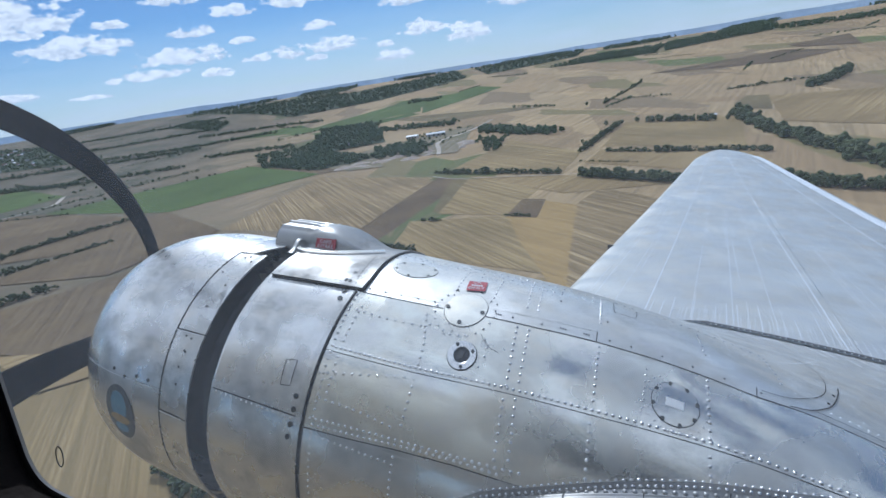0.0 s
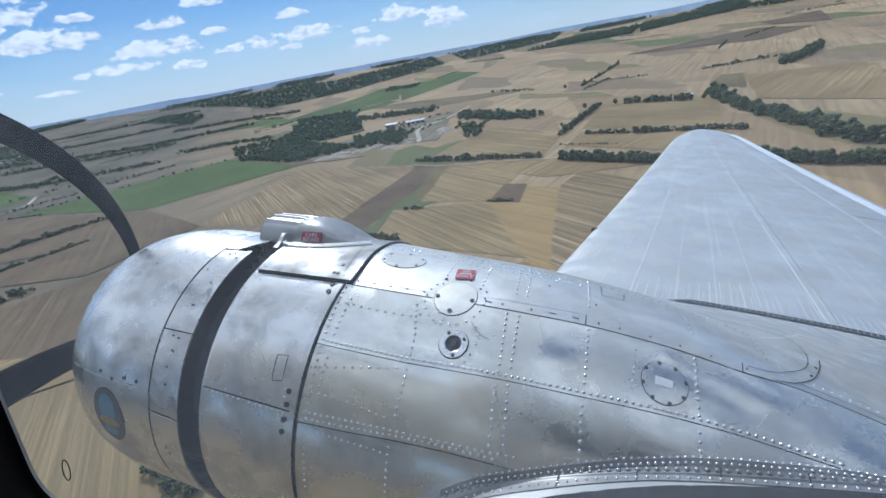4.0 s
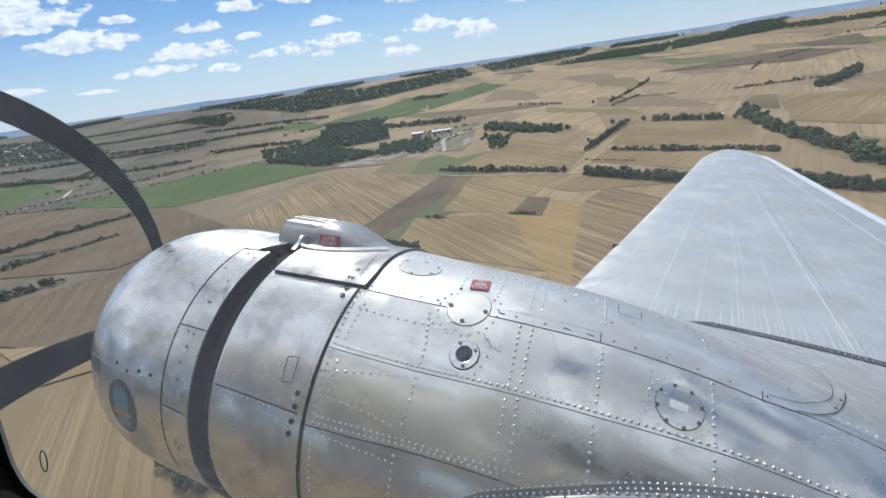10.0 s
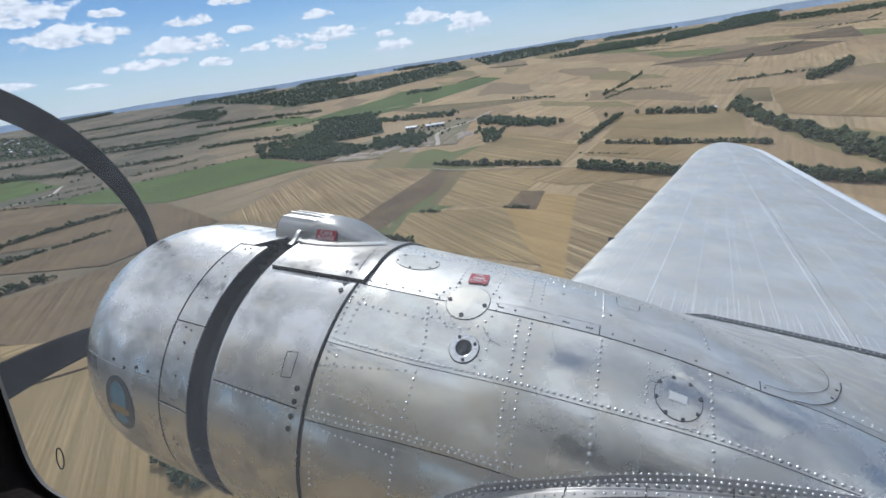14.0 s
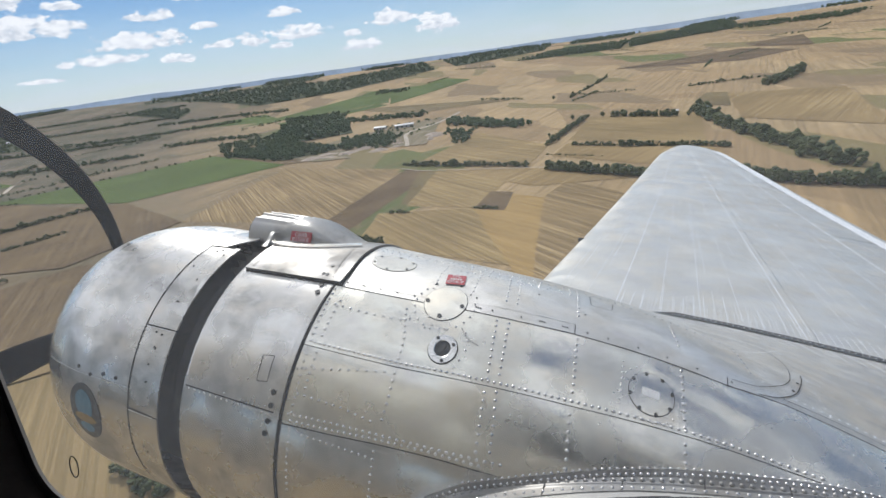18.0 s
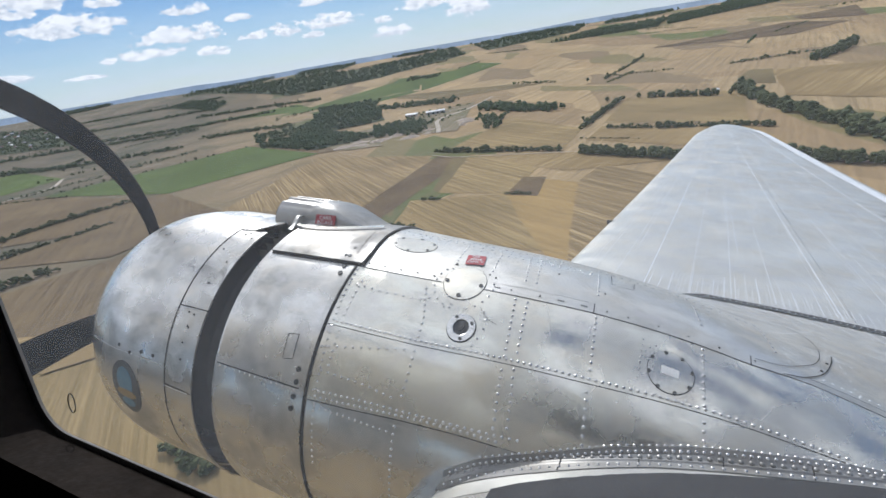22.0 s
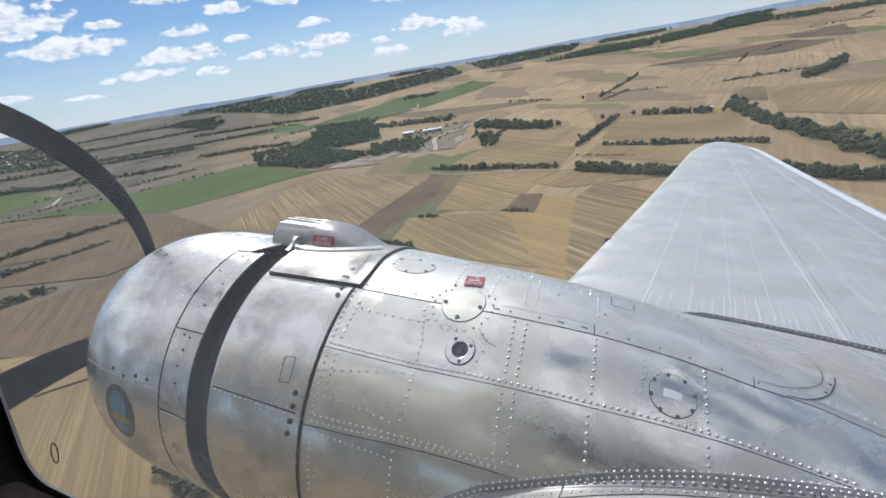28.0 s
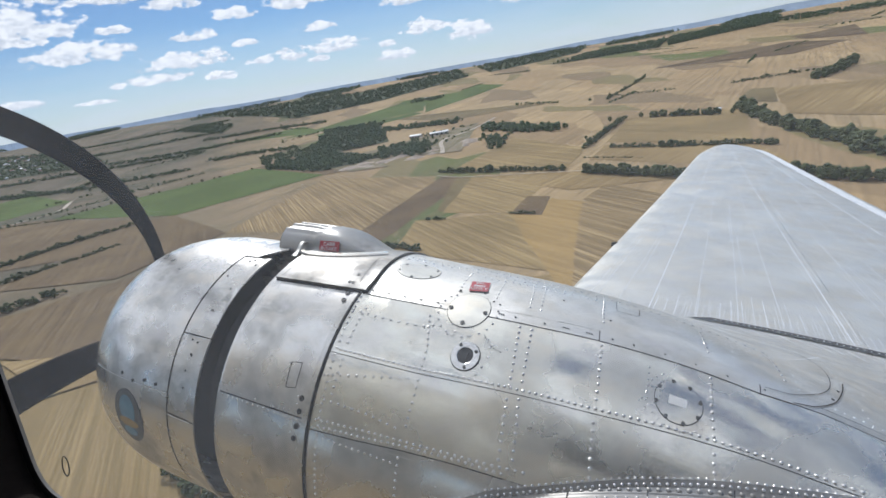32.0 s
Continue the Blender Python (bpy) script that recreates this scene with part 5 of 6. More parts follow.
domes("rivet_ring", [frame_at(AFT, *q) for q in ((-1.032, 5.2), (-1.034, 4.0), (-1.036, 2.8), (-0.998, 6.0), (-0.996, 4.8), (-0.992, 5.6), (-1.03, 14.0), (-1.028, 11.8), (-0.996, 13.2), (-0.998, 29.6), (-1.022, 30.2), (-0.996, 44.0))], 0.0034, STEEL, cowling, 0.6)
groove("door_outline", AFT, [(-1.096, 23.4), (-1.052, 24.0), (-1.049, 16.2), (-1.089, 15.6), (-1.096, 23.4)], 0.0022, SHADOW_GAP, cowling)
groove("seam", AFT, [(-1.37, 8.15), (-0.976, 8.15)], 0.004, SHADOW_GAP, cowling)
# pale line paints the metallic glint along the nose seam
groove("seam", nose_fn, [(-2.12, 1.05), (-1.64, 1.05)], 0.0030, PALE_GLINT, cowling, 0.003)
for s in (-1.90, -1.83, -1.765, -1.70):
    part("fastener", disc(nose_fn, s, 2.9 - 1.6 * (int(s * 100) % 2), 0.007, 0.007, 0.003, 2, 12), DARK_METAL, cowling)
# black sealing lip where cowling meets nacelle
part("sealing_lip", grid(lambda u, v: (lambda r: Vector((-0.968 + 0.0046 * math.cos(u), -r * math.cos(v), r * math.sin(v))))(0.6035 + 0.005 * math.sin(u)), spread(0, 2 * math.pi, 8), spread(0, 2 * math.pi, 128)), RUBBER, cowling)
part("lip_band", between(AFT, -0.996, -0.975, lambda s: -80, lambda s: 51.6, 0.003, 3, 60, 0.004), ALU_DULL, cowling)

# round emblem on the nose ring: dark disc, blue field, ochre bird-like shape left plain
emblem = part("emblem", disc(nose_fn, -1.868, -14.5, 0.088, 0.118, 0.002), EMB_DARK, cowling, "round painted emblem, slate rim and blue middle")
part("emblem_field", disc(nose_fn, -1.868, -11.5, 0.048, 0.062, 0.0032, depth=0.001), BLUE, emblem)
part("emblem_shape", disc(nose_fn, -1.868, -17.0, 0.060, 0.020, 0.0042, depth=0.001), GOLD, emblem)
part("emblem_shape", disc(nose_fn, -1.868, -21.0, 0.040, 0.022, 0.0042, depth=0.001), BLUE, emblem)

# -- carburettor intake on top --
intake = thing("carburettor_intake", "streamlined aluminium carburettor intake scoop on the cowling", "air intake", AIR)


def scoop(u, v, thick=0.0):
    """u along, 0 at the mouth; v over the top from one foot to the other."""
    s = -1.545 + 0.53 * u
    f = min(1, max(0, (u - 0.42) / 0.53))
    h = 0.085 * 0.5 * (1 + math.cos(math.pi * f)) + 0.001
    w = 0.152 * (1 - 0.5 * max(0, (u - 0.45) / 0.55) ** 2)
    base = 0.586 if s < -1.37 else 0.594 + (s + 1.37) * 0.035
    e = 4.6
    c, sn = math.cos(math.pi * v), math.sin(math.pi * v)
    up = abs(sn) ** (2 / e)
    y = -w * math.copysign(abs(c) ** (2 / e), c)
    # the foot flares out on to the panel behind the overhanging mouth
    flare = min(1, max(0, (u - 0.22) / 0.12)) * max(0, 1 - 3.2 * up) ** 2
    y *= 1 + 0.32 * flare
    z = base + h * up - 1.3 * y * y
    # pressed ridges along the front of the top
    ridge = max(0, math.cos(2 * math.pi * (y + 0.02) / 0.050)) ** 1.5 * min(1, max(0, (up - 0.8) / 0.15)) * min(1, max(0, (0.40 - u) / 0.12))
    return Vector((s, y * (1 - thick), z + 0.011 * ridge - thick * 0.06))


# the scoop's shaded side is put into its metal colour
part("scoop", grid(lambda u, v: scoop(u, v), spread(0, 1, 40), [0.5 - 0.5 * math.copysign(abs(k / 80 - 1) ** 2.2, 1 - k / 80) for k in range(161)]), ALU_FILLET, intake, "smooth dull scoop with pressed ridges")
part("scoop_lining", grid(lambda u, v: scoop(u * 0.2, v, 0.04), spread(0, 1, 6), spread(0, 1, 60)), DARK_METAL, intake)
part("lip", grid(lambda u, v: scoop(0, v).lerp(scoop(0, v, 0.04), 0.5 + 0.5 * math.cos(u)) + Vector((0.004 * math.sin(u), 0, 0)), spread(0, 2 * math.pi, 8), spread(0, 1, 120)), DARK_METAL, intake)
part("mouth_back", grid(lambda u, v: Vector((-1.43, scoop(0.2, v).y * u, 0.575 + (scoop(0.2, v).z - 0.58) * 0.95 * u)), spread(0.0, 1, 3), spread(0, 1, 36)), BLACK, intake)
part("underside", grid(lambda x, y: Vector((x, y, 0.568)), spread(-1.535, -1.40, 3), spread(-0.145, 0.145, 6)), DARK_METAL, intake)
# thin flange where the scoop's foot meets the panel


def foot(u, v):
    p = scoop(u, 0.0)
    y = p.y - 0.002 - 0.018 * v
    return Vector((p.x + 0.016 * v * max(0, (u - 0.6) / 0.4), y, math.sqrt(0.6135 ** 2 - y * y) + (p.x + 1.2) * 0.039 + 0.0015))


part("foot_flange", grid(foot, spread(0.30, 0.97, 40), spread(0, 1, 3)), ALU, intake, "thin riveted foot flange")
# curved flat stay from the mouth down to the panel's front edge
STAY = [Vector(p) for p in ((-1.412, -0.150, 0.600), (-1.412, -0.168, 0.598), (-1.406, -0.186, 0.586), (-1.399, -0.203, 0.570), (-1.394, -0.222, 0.556), (-1.390, -0.240, 0.545))]


def stay_at(u, v):
    n = len(STAY) - 1
    k = min(int(u * n), n - 1)
    f = u * n - k
    q = [STAY[max(0, min(n, k + i))] for i in (-1, 0, 1, 2)]
    p = 0.5 * (2 * q[1] + (q[2] - q[0]) * f + (2 * q[0] - 5 * q[1] + 4 * q[2] - q[3]) * f * f + (3 * q[1] - q[0] - 3 * q[2] + q[3]) * f ** 3)
    wide = 0.015 - 0.004 * math.sin(math.pi * u)
    return p + Vector((wide * math.cos(2 * math.pi * v), -0.0016 * math.sin(2 * math.pi * v), 0.004 + 0.0026 * math.sin(2 * math.pi * v)))


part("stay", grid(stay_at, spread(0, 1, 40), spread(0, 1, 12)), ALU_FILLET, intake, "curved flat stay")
sign = part("sign", skirted(lambda u, v, o: Vector((-1.330 + 0.094 * u, -0.1565 - 0.004 * (1 - v) + 0.003 * u - o, 0.577 + 0.043 * v + 0.005 * u)), spread(0, 1, 2), spread(0, 1, 2), 0.004), RED, intake, "red sign lettered CARB INTAKE")


def lettering(text, size, m, parent, material):
    cu = bpy.data.curves.new("lettering", "FONT")
    cu.body, cu.size, cu.extrude, cu.align_x, cu.align_y, cu.space_line = text, size, 0.0002, "CENTER", "CENTER", 0.85
    tmp = new("lettering", cu)
    me = bpy.data.meshes.new_from_object(tmp.evaluated_get(bpy.context.evaluated_depsgraph_get()))
    bpy.data.objects.remove(tmp)
    ob = part("lettering", me, material, parent, smooth=False)
    ob.matrix_basis = m
    return ob


lettering("CARB\nINTAKE", 0.0225, pose(-1.283, -0.1584, 0.600, 85, -3.0, 2), sign, WHITE)
for words, v in (("OIL", 0.80), ("ONLY", 0.22)):
    o, x, y = PL(0.5, v), (PL(0.6, v) - PL(0.4, v)).normalized(), (PL(0.5, v + 0.1) - PL(0.5, v - 0.1)).normalized()
    z = x.cross(y).normalized()
    y = z.cross(x)
    lettering(words, 0.021, Matrix(((x.x, y.x, z.x, o.x), (x.y, y.y, z.y, o.y), (x.z, y.z, z.z, o.z), (0, 0, 0, 1))), placard, WHITE)

# -- propeller --
propeller = thing("propeller", "dark painted three-bladed propeller at the cowling's nose", "propeller", AIR)
PX = -2.42
for k, base in enumerate((98, 190, 318)):
    def blade(u, v):
        r = 0.16 + 1.36 * u
        a = radians(base + (38 if k == 0 else 14) * (r - 0.41))
        chord = (0.078 + 0.014 * math.sin(math.pi * u)) * (1 if u < 0.9 else max(0.15, 1 - ((u - 0.9) / 0.1) ** 2 * 0.85))
        thick = 0.045 * (1 - u) ** 1.5 + 0.008
        tw = radians(62 - 44 * u)
        c, t = chord * math.cos(2 * math.pi * v), thick * math.sin(2 * math.pi * v) * 0.5
        x = c * math.sin(tw) * 0.6 + t * math.cos(tw)
        q = c * math.cos(tw) - t * math.sin(tw)
        rad = Vector((0, math.cos(a), math.sin(a)))
        tan = Vector((0, -math.sin(a), math.cos(a)))
        return rad * r + tan * q + Vector((PX + x, 0, 0))
    part("blade", grid(blade, spread(0, 1, 26), spread(0, 1, 20)), BLADE, propeller, "dark tapered blade")
hub = bmesh.new()
bmesh.ops.create_cone(hub, cap_ends=True, segments=32, radius1=0.10, radius2=0.06, depth=0.30, matrix=Matrix.Translation((PX, 0, 0)) @ Matrix.Rotation(radians(-90), 4, "Y"))
bmesh.ops.bevel(hub, geom=list(hub.edges), offset=0.012, segments=2, affect="EDGES")
part("hub", hub, STEEL, propeller, "steel hub")
engine = bmesh.new()
bmesh.ops.create_cone(engine, cap_ends=True, segments=40, radius1=0.40, radius2=0.26, depth=0.5, matrix=Matrix.Translation((-2.02, 0, 0)) @ Matrix.Rotation(radians(-90), 4, "Y"))
part("crankcase", engine, DARK_METAL, cowling, "dark engine front inside the ring")

# -- outer wing --
wing = thing("wing", "tapered bare aluminium wing with a rounded tip", "wing", AIR)
ROOT_Y, TIP_Y = 0.0, 6.40


def flex(y):
    """The loaded wing bends up towards its tip."""
    return 0.0038 * max(0.0, y - 1.8) ** 2


def le(y):
    return Vector((-0.520 + 0.1345 * (y - 1.36), y, 0.465 + 0.3208 * (y - 1.36) + flex(y)))


def te(y):
    return Vector((1.586 - 0.263 * (y - 3.66), y, 1.22 + 0.338 * (y - 3.66) + flex(y)))


def foil(q):
    """Upper side of the section over the chord, 1 at the crown."""
    return (1.45 * math.sqrt(max(q, 0)) - 0.72 * q - 0.60 * q * q - 0.13 * q ** 3) / 0.62


def wing_at(q, v, lower=False, off=0.0):
    """q along the chord, v along the span; the tip rounds off."""
    y = ROOT_Y + (TIP_Y + 0.35 - ROOT_Y) * v
    a, b = le(y), te(y)
    end = TIP_Y - 0.55
    if y > end:
        f = min(1, (y - end) / (TIP_Y + 0.35 - end))
        k = math.sqrt(max(0.0, 1 - f * f))
        mid = a.lerp(b, 0.42)
        a, b = mid.lerp(a, k), mid.lerp(b, k)
    ch = (b - a).length
    p = a.lerp(b, q)
    t = 0.052 * ch * foil(q)
    p.z += (-0.7 * t if lower else t + off)
    return p


QS = [0.5 * (1 - math.cos(math.pi * i / 28)) for i in range(29)]
VS = spread(0, 0.86, 40) + spread(0.88, 0.999, 14)
part("upper_skin", grid(lambda q, v: wing_at(q, v), QS, VS), ALU_WING, wing)
part("lower_skin", grid(lambda q, v: wing_at(q, v, True), QS, VS), ALU_DULL, wing)


def wing_line(name, pts, width, material, off=0.0022, fine=26):
    bm, prev = bmesh.new(), None
    line = []
    for (q0, v0), (q1, v1) in zip(pts, pts[1:]):
        line += [(q0 + (q1 - q0) * k / fine, v0 + (v1 - v0) * k / fine) for k in range(fine)]
    line.append(pts[-1])
    co = [wing_at(q, v, False, off) for q, v in line]
    for i, p in enumerate(co):
        d = (co[min(i + 1, len(co) - 1)] - co[max(i - 1, 0)]).normalized()
        s = d.cross(Vector((0, -0.3, 1))).normalized() * width / 2
        pair = [bm.verts.new(p + s), bm.verts.new(p - s)]
        if prev:
            bm.faces.new((prev[0], prev[1], pair[1], pair[0]))
        prev = pair
    return part(name, bm, material, wing)


# lap seams drawn pale: sun on their raised edges put into colour
wing_line("lap_seam", [(0.17, 0.08), (0.20, 0.93)], 0.006, PALE_GLINT)
wing_line("lap_seam", [(0.07, 0.08), (0.085, 0.80)], 0.003, PALE_GLINT)
wing_line("lap_seam", [(0.46, 0.08), (0.47, 0.95)], 0.007, PALE_GLINT)
wing_line("lap_seam", [(0.475, 0.08), (0.485, 0.6)], 0.003, ALU_DULL)
wing_line("aileron_gap", [(0.78, 0.14), (0.78, 0.93)], 0.010, PALE_GLINT)
wing_line("aileron_gap", [(0.80, 0.42), (0.985, 0.42)], 0.008, SHADOW_GAP)
wing_line("trailing_strip", [(0.945, 0.3), (0.93, 0.92)], 0.085, PALE_GLINT, 0.006)
RW = random.Random(3)
for k in range(18):
    q = 0.180 + 0.0172 * k
    wing_line("stiffener_row", [(q - 0.001, 0.129), (q + 0.001, 0.150 + RW.uniform(0.004, 0.036))], RW.choice((0.0022, 0.0032, 0.004)), PALE_GLINT, 0.002, 8)
for k in range(9):
    q = 0.336 + 0.0218 * k
    wing_line("stiffener_row", [(q, 0.1195 - 0.0006 * k), (q + 0.0065, 0.1075 - 0.0004 * k)], 0.0045, PALE_GLINT, 0.003, 6)
for k in range(26):
    q = 0.30 + 0.0075 * k
    wing_line("stiffener_row", [(q, 0.1215 - 0.0003 * k), (q + 0.0014, 0.1180 - 0.0003 * k)], 0.003, PALE_GLINT, 0.003, 3)
# stringer rows showing through the skin
for q0, q1, v1 in ((0.055, 0.065, 0.62), (0.115, 0.125, 0.55), (0.245, 0.265, 0.60), (0.31, 0.325, 0.48), (0.375, 0.385, 0.62), (0.54, 0.55, 0.50), (0.61, 0.62, 0.58), (0.69, 0.70, 0.52)):
    wing_line("stringer_row", [(q0, 0.135), (q1, v1)], 0.0030, PALE_GLINT, 0.0016, 30)
# long polishing streaks along the span
for k in range(46):
    q, v = RW.uniform(0.04, 0.75), RW.uniform(0.16, 0.6)
    wing_line("polish_streak", [(q, v), (q + RW.uniform(-0.002, 0.002), v + RW.uniform(0.03, 0.16))], RW.uniform(0.0015, 0.003), PALE_GLINT, 0.0012, 8)


def wing_rivets(places, r):
    return [(wing_at(q, v), Vector((0, -0.29, 0.957)), Vector((1, 0, 0)), Vector((0, 1, 0))) for q, v in places]


for k in range(40):
    q = 0.215 + 0.0105 * k
    domes("flush_rivets", wing_rivets([(q + 0.0004 * j, 0.1310 - 0.04 * (q - 0.273) + 0.0034 * j) for j in range(7 + (k * 5) % 5)], 1), 0.0042, PALE_GLINT, wing, 0.5)
# bolted joint between the outer wing and the centre section


def joint_v(q):
    return 0.128 - 0.04 * (q - 0.273)


wing_line("joint_strip", [(q, joint_v(q)) for q in spread(0.268, 0.62, 6)], 0.034, DARK_METAL, 0.008, 6)
for k in range(8):
    # the strip's nose thins out under the fairing's edge
    q = 0.2645 - 0.004 * k
    wing_line("joint_strip", [(q, joint_v(q) - 0.0002 * k), (q + 0.0044, joint_v(q + 0.004) - 0.0002 * k)], 0.031 - 0.0037 * k, DARK_METAL, 0.0075 - 0.0007 * k, 2)
domes("joint_bolts", wing_rivets([(0.276 + 0.0080 * i, joint_v(0.276 + 0.008 * i)) for i in range(43)], 1), 0.0046, PALE_GLINT, wing, 2.6)
# small landing-light bracket on the leading edge
part("bracket", box(-0.435, -0.385, 2.10, 2.18, 0.705, 0.738, 0.006), DARK_METAL, wing)

# swept fairing between the nacelle's back and the wing


def root_fairing(s, v, off=0.0):
    """The nacelle's top skin aft of the wing's nose: it leaves the side seam tangent to the nacelle and sweeps out to the wing's joint."""
    g = min(1, max(0, s / 0.42))
    g = g * g * (3 - 2 * g)
    start = STRIP(s) + 0.2
    a = nac(s, start, 0.0008)
    q = min(0.95, (s + 0.60) / 2.95)
    b = wing_at(q, joint_v(q) - 0.004, False, 0.004)
    run = (nac(s, start + 0.5) - nac(s, start - 0.5)).normalized()
    c = a + run * 0.26
    d = b - Vector((0, 0.32, 0.015))
    swept = a * (1 - v) ** 3 + c * 3 * v * (1 - v) ** 2 + d * 3 * v * v * (1 - v) + b * v ** 3
    if v < 0.4:
        plain = nac(s, start + (95 - start) * v / 0.4, 0.0008)
    else:
        plain = nac(s, 95, 0.0008).lerp(b, (v - 0.4) / 0.6)
    return plain.lerp(swept, g) + Vector((0, -0.2, 0.98)) * off


part("root_fairing", grid(root_fairing, spread(0.0, 1.50, 60), spread(0, 1, 50)), ALU_FAIR, wing, "swept aluminium root fairing")



def FAIR(s, d, off=0.0):
    """The fairing's skin by station and hundredths of its way out."""
    return root_fairing(s, d / 100, off)


def eased(pts, n=8):
    """A line of (station, round) places, rounded off at its corners."""
    line = [tuple(a + (b - a) * k / n for a, b in zip(p, q)) for p, q in zip(pts, pts[1:]) for k in range(n)] + [pts[-1]]
    for _ in range(10):
        line = [line[0]] + [tuple((a + 2 * b + c) / 4 for a, b, c in zip(*t)) for t in zip(line, line[1:], line[2:])] + [line[-1]]
    return line


# rounded end of the nacelle's top panel, two lines, and the lap that runs on aft of it
groove("panel_end", FAIR, eased([(0.335, 0.2), (0.39, 1.8), (0.448, 10.0), (0.500, 26.0), (0.516, 33.0)]), 0.0036, SHADOW_GAP, wing, 0.0022, 2)
groove("panel_end", FAIR, eased([(0.27, 3.6), (0.34, 4.2), (0.415, 12.0), (0.456, 21.0), (0.488, 35.0), (0.492, 49.0), (0.45, 61.0), (0.35, 71.0), (0.25, 76.0)]), 0.0022, SHADOW_GAP, wing, 0.0022, 2)
groove("lap_seam", FAIR, [(0.40, 2.6), (0.55, 3.0), (0.95, 3.2)], 0.0022, SHADOW_GAP, wing, 0.0022, 10)
domes("rivet_row", row(FAIR, [(0.44, 6.0), (0.55, 6.4), (0.90, 6.8)], 0.022), 0.0036, PALE_GLINT, wing, 0.6)
domes("rivet_column", row(FAIR, [(0.125, 32.0), (0.14, 16.0), (0.15, 7.0)], 0.022), 0.0022, PALE_GLINT, wing, 0.5)
domes("rivet_row", row(FAIR, [(0.10, 20.0), (0.30, 30.0), (0.42, 45.0), (0.56, 70.0)], 0.024), 0.0028, PALE_GLINT, wing, 0.6)
for s in (0.445, 0.478):
    part("screw", disc(FAIR, s, 22.0 if s > 0.46 else 12.5, 0.0040, 0.0040, 0.003, 2, 10), DARK_METAL, wing)
# white dashes paint the sparkle along the stiffeners
for k in range(13):
    s = 0.30 + 0.055 * k
    groove("stiffener_row", FAIR, [(s, 96.0), (s + 0.035 + 0.01 * (k % 3), 84.0 - 4 * (k % 2))], 0.0065, WHITE, wing, 0.006, 6)
for v, s0, s1 in ((0.30, 0.12, 1.0), (0.62, 0.10, 1.0), (0.86, 0.12, 1.1)):
    n = int((s1 - s0) / 0.034)
    domes("flush_rivets", [(root_fairing(s0 + 0.034 * i, v), Vector((0, -0.1, 1)), Vector((1, 0, 0)), Vector((0, 1, 0))) for i in range(n)], 0.0032, PALE_GLINT, wing, 0.5)
for s in (0.20, 0.36, 0.52):
    domes("flush_rivets", [(root_fairing(s, 0.05 + 0.05 * i), Vector((0, -0.1, 1)), Vector((1, 0, 0)), Vector((0, 1, 0))) for i in range(16)], 0.0030, PALE_GLINT, wing, 0.5)

# -- centre section between nacelle and fuselage --
centre = thing("centre_wing", "centre wing with black walkway and riveted fillet", "wing", AIR)
FIL = edge((-0.52, -9.0), (-0.479, -5.0), (-0.373, 1.8), (-0.163, 10.6), (-0.035, 16.0), (0.146, 22.8), (0.315, 28.4), (0.489, 35.0), (0.75, 43), (1.1, 54))


def centre_z(x, y):
    x = max(x, -0.56)
    aft = 0.30 * max(0, (x - 1.0) / 1.4) ** 1.3
    return -aft + 0.36 * (1 - math.exp(-(x + 0.56) / 0.42)) - 0.110 + 0.108 * (y + 0.55)


part("upper_skin", grid(lambda x, y: Vector((x, y, centre_z(x, y))), [-0.56 + 0.01 * (i / 2) ** 1.6 for i in range(50)] + spread(1.2, 2.4, 10), spread(-1.72, -0.45, 16)), ALU_COWL, centre)
part("lower_skin", grid(lambda x, y: Vector((x, y, -0.10 + 0.108 * (y + 0.55) - 0.12 * min(1, (x + 0.56)))), spread(-0.56, 2.4, 10), spread(-1.72, -0.45, 4)), ALU_DULL, centre)
WALK_EDGE = edge((-0.30, -0.712), (-0.07, -0.662), (0.074, -0.623), (0.224, -0.59), (0.367, -0.557), (0.516, -0.516), (1.5, -0.30))
part("walkway", skirted(lambda x, v, o: (lambda y: Vector((x, y, centre_z(x, y) + 0.004 + o)))(-1.70 + (WALK_EDGE(x) + 1.70 + 0.004 * noise.noise((x * 40, 3, 0))) * v), spread(-0.30, 1.5, 120), spread(0, 1, 10), 0.003), WALK, centre, "black worn walkway")


def fillet(x, v, off=0.0):
    """Angle strip: a steep web down the nacelle's side, v 0 to 0.5, and a flange out over the wing, v 0.5 to 1."""
    d = FIL(x)
    p = nac(x, d + 1.2, 0.005)
    y = nac(x, d).y
    out = 0.036 + 0.022 * min(1, max(0, 0.05 - x) / 0.25)
    c = Vector((x, y - 0.010, centre_z(x, y - 0.010) + 0.008))
    q = Vector((x, y - out, centre_z(x, y - out) + 0.005))
    if v < 0.5:
        r, n = p.lerp(c, v * 2), Vector((0, -0.95, 0.3))
    else:
        r, n = c.lerp(q, v * 2 - 1), Vector((0, -0.1, 1))
    bend = max(0, 1 - abs(v - 0.5) / 0.12)
    return r + Vector((0, -0.004, 0.004)) * bend + n * off


# darker metal colour carries the shade on the web
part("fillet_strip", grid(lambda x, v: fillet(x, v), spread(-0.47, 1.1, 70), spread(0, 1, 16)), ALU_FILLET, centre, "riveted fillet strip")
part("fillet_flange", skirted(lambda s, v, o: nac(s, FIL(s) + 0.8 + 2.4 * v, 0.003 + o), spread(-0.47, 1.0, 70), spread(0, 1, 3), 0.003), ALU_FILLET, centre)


# pale bare edge of the wing skin between fillet and walkway
part("bare_edge", skirted(lambda x, v, o: (lambda y: Vector((x, y, centre_z(x, y) + 0.0022 + o)))(nac(x, FIL(x)).y - 0.02 - 0.10 * v), spread(-0.46, 1.1, 60), spread(0, 1, 4), 0.002), ALU_WING, centre, "pale bare skin edge")


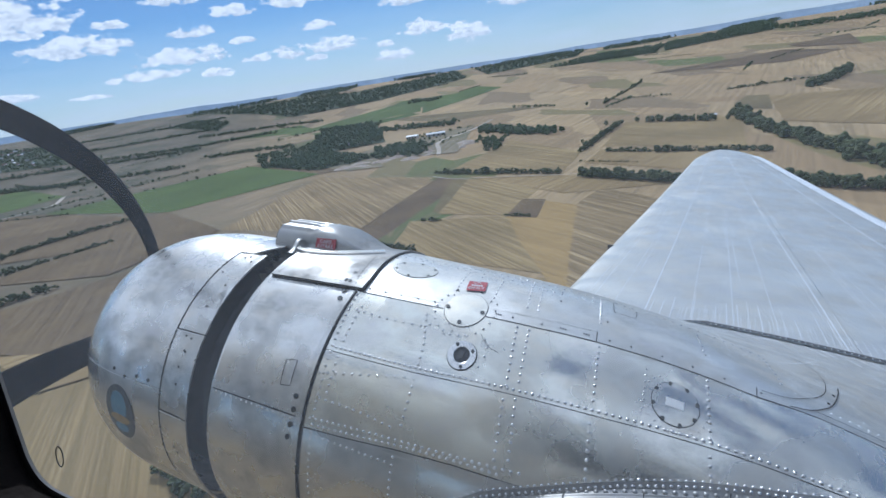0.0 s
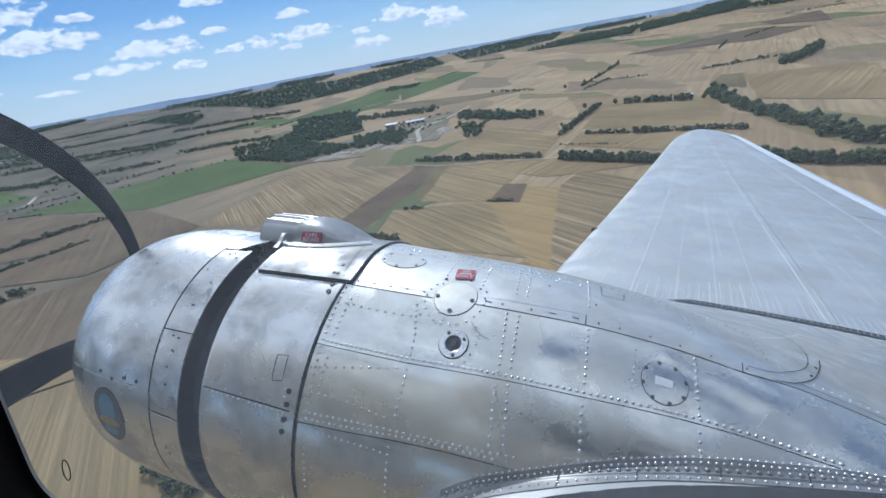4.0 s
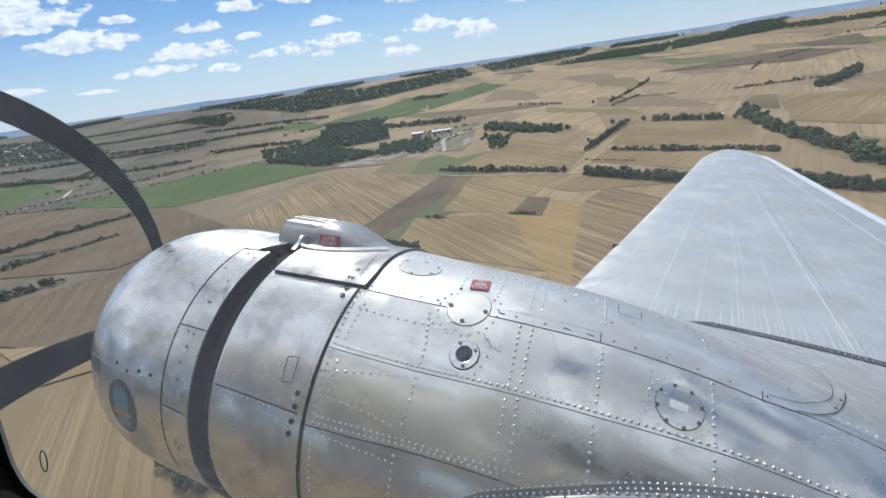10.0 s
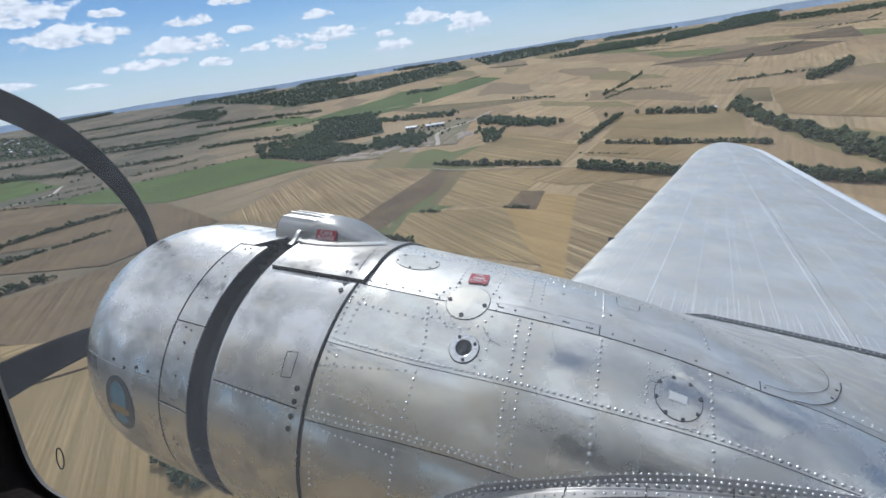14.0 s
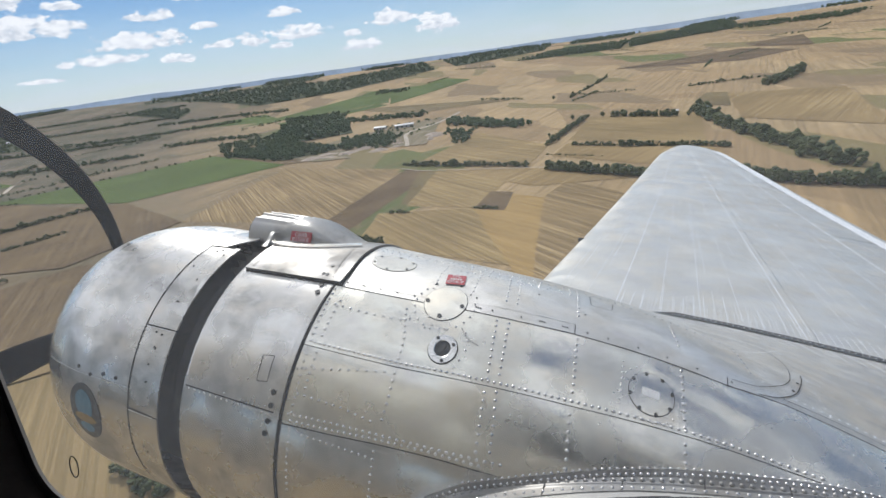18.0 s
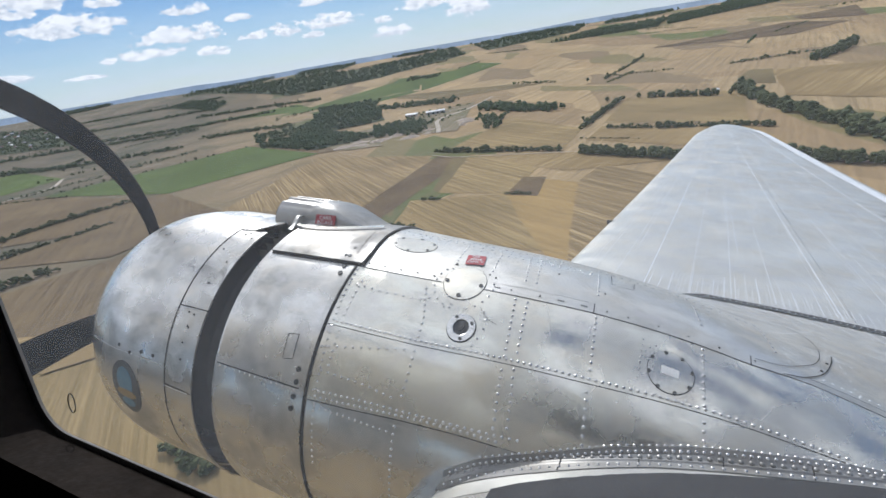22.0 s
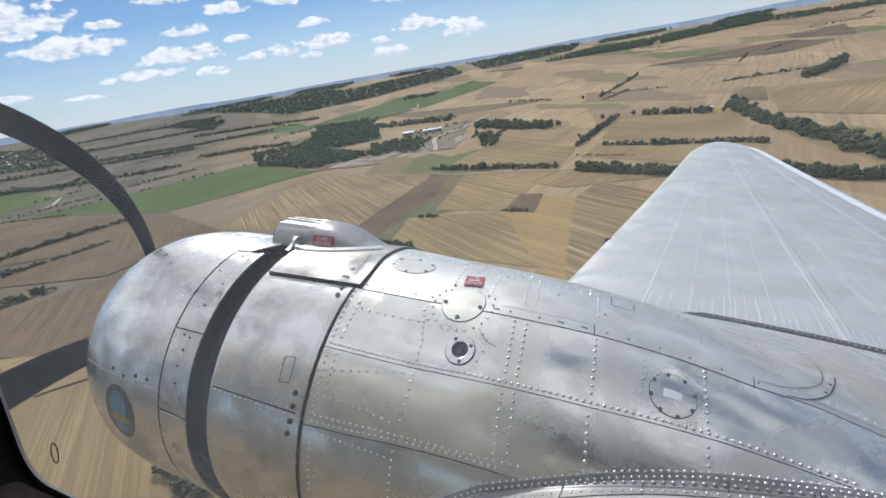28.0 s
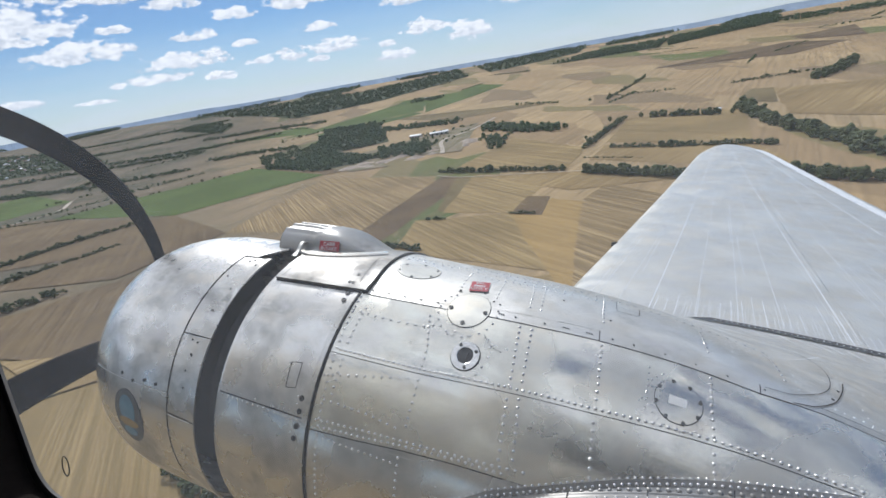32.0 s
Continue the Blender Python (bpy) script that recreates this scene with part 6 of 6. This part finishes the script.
def strip_places(v, off, pitch, x0=-0.45, x1=0.9):
    out = []
    x = x0
    while x < x1:
        p = fillet(x, v, off) if v >= 0 else nac(x, FIL(x) + 2.0, 0.003)
        out.append((p, Vector((0, -0.95, 0.3)) if v == 0.26 else Vector((0, -0.1, 1)) if v > 0.5 else Vector((0, -0.75, 0.66)), Vector((1, 0, 0)), Vector((0, 0, 1))))
        x += pitch
    return out


domes("rivet_row", strip_places(-1, 0, 0.0165), 0.0046, STEEL, centre)
domes("rivet_row", [(nac(x, FIL(x) + 3.4, 0.0), frame_at(nac, x, FIL(x))[1], Vector((1, 0, 0)), Vector((0, 0, 1))) for x in spread(-0.44, 0.9, 78)], 0.0042, STEEL, centre)
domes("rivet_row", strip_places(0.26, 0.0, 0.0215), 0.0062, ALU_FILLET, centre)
domes("rivet_row", strip_places(0.80, 0.0, 0.0225), 0.0044, STEEL, centre)
for x in (-0.16, 0.02, 0.2, 0.38):
    part("strip_joint", grid(lambda u, v: fillet(x + 0.003 * u, v, 0.0012), (0, 1), spread(0, 1, 6)), SHADOW_GAP, centre)

# -- fuselage and cabin round the camera --
fuselage = thing("fuselage", "aluminium fuselage side with a dark lined cabin", "fuselage", AIR, kind="structure")
FC = Vector((0, -2.36, 0.50))


def shell(x, a, r):
    r *= 1 - 0.30 * max(0, (abs(x) - 1.8) / 1.6) ** 2
    return Vector((x, FC.y + r * math.cos(a), FC.z + r * 1.5 * math.sin(a)))


def open_tube(r, material, name):
    bm = grid(lambda x, a: shell(x, a, r), spread(-3.4, 3.4, 68), [2 * math.pi * i / 96 for i in range(96)], True)
    gone = [f for f in bm.faces if (lambda c: -0.72 < c.x < 0.85 and c.y > -2.2 and 0.36 < c.z < 1.12)(f.calc_center_median())]
    bmesh.ops.delete(bm, geom=gone, context="FACES")
    part(name, bm, material, fuselage)


open_tube(0.62, HULL, "outer_skin")
open_tube(0.59, LINING, "cabin_lining")
for x in (-3.4, 3.4):
    part("bulkhead", grid(lambda r, a: shell(x, a, r), (0.01, 0.62), [2 * math.pi * i / 48 for i in range(48)], True), LINING, fuselage)


def outline():
    """The window's opening, with rounded corners: x, z."""
    corners = [(0.66, 1.18, 0.09), (-0.447, 1.18, 0.09), (-0.4632, 0.719, 0.05), (-0.327, 0.5585, 0.022), (0.66, 0.575, 0.09)]
    pts = []
    for k, (x, z, r) in enumerate(corners):
        p = Vector((x, z))
        a = (Vector(corners[k - 1][:2]) - p).normalized()
        b = (Vector(corners[(k + 1) % 5][:2]) - p).normalized()
        for i in range(9):
            f = i / 8
            pts.append((p + a * r) * (1 - f) ** 2 + p * 2 * f * (1 - f) + (p + b * r) * f * f)
    return pts


HOLE = outline()
MID = Vector((0.1, 0.87))


def hole(i, grow=0.0):
    p = HOLE[i % len(HOLE)]
    d = p - MID
    return (MID + d * (1 + grow / d.length))[:]


def window_ring(y0, y1, inner, outer, material, name, parent, label="", flare=0.0):
    ts = range(len(HOLE))
    secs = [(inner, y0), (outer, y0), (outer, y1), (inner + flare, y1), (inner, y0)]

    def at(i, t):
        g, y = secs[i]
        x, z = hole(t, g)
        return Vector((x, y, z))
    return part(name, grid(at, range(5), ts, True), material, parent, label, smooth=False)


window = thing("window_1", "cabin window in a dark frame with a worn pale rim", "window", AIR, kind="structure")
window_ring(-1.748, -1.718, 0.0, 0.42, LINING, "window_frame", window, "dark window frame", -0.002)
window_ring(-1.7085, -1.7045, 0.075, 0.43, HULL, "outer_panel", window, "pale outer skin round the window")
window_ring(-1.7175, -1.7145, -0.0075, 0.02, RIM, "window_rim", window, "worn pale rim", 0.002)
latch = part("latch", box(-0.53, -0.3795, -1.752, -1.722, 0.666, 0.745, 0.012, 3), BLACK, window, "black window latch")
part("latch_plate", box(-0.51, -0.398, -1.7205, -1.716, 0.658, 0.752, 0.002, 2), DARK_METAL, latch)

glass, gnt, gb = base_material("window_pane")
gnt.nodes.remove(gb)
tr = gnt.nodes.new("ShaderNodeBsdfTransparent")
# fine scratches and dust scatter a little light
tl = gnt.nodes.new("ShaderNodeBsdfTranslucent")
tl.inputs["Color"].default_value = (0.9, 0.93, 1.0, 1)
dust = gnt.nodes.new("ShaderNodeMixShader")
gtc = gnt.nodes.new("ShaderNodeTexCoord").outputs["Object"]
gnt.links.new(range_node(gnt, noise_node(gnt, gtc, 9.0, 5.0, 0.6), 0.3, 0.7, 0.03, 0.06), dust.inputs[0])
gnt.links.new(tr.outputs[0], dust.inputs[1])
gnt.links.new(tl.outputs[0], dust.inputs[2])
gnt.links.new(dust.outputs[0], gnt.nodes["Material Output"].inputs[0])
pane = part("pane", box(-0.60, 0.80, -1.7125, -1.711, 0.42, 1.32), glass, window, "clear acrylic pane")
pane.visible_shadow = False

# a small scratched oval on the pane
part("pane_mark", grid(lambda u, v: Vector((-0.306 + (0.0035 + 0.0004 * math.cos(u)) * math.cos(v) - 0.0018 * math.sin(v), -1.7132 + 0.0003 * math.sin(u), 0.581 + (0.0055 + 0.0004 * math.cos(u)) * math.sin(v))), spread(0, 2 * math.pi, 6), spread(0, 2 * math.pi, 28)), DARK_METAL, window, "small dark oval mark")
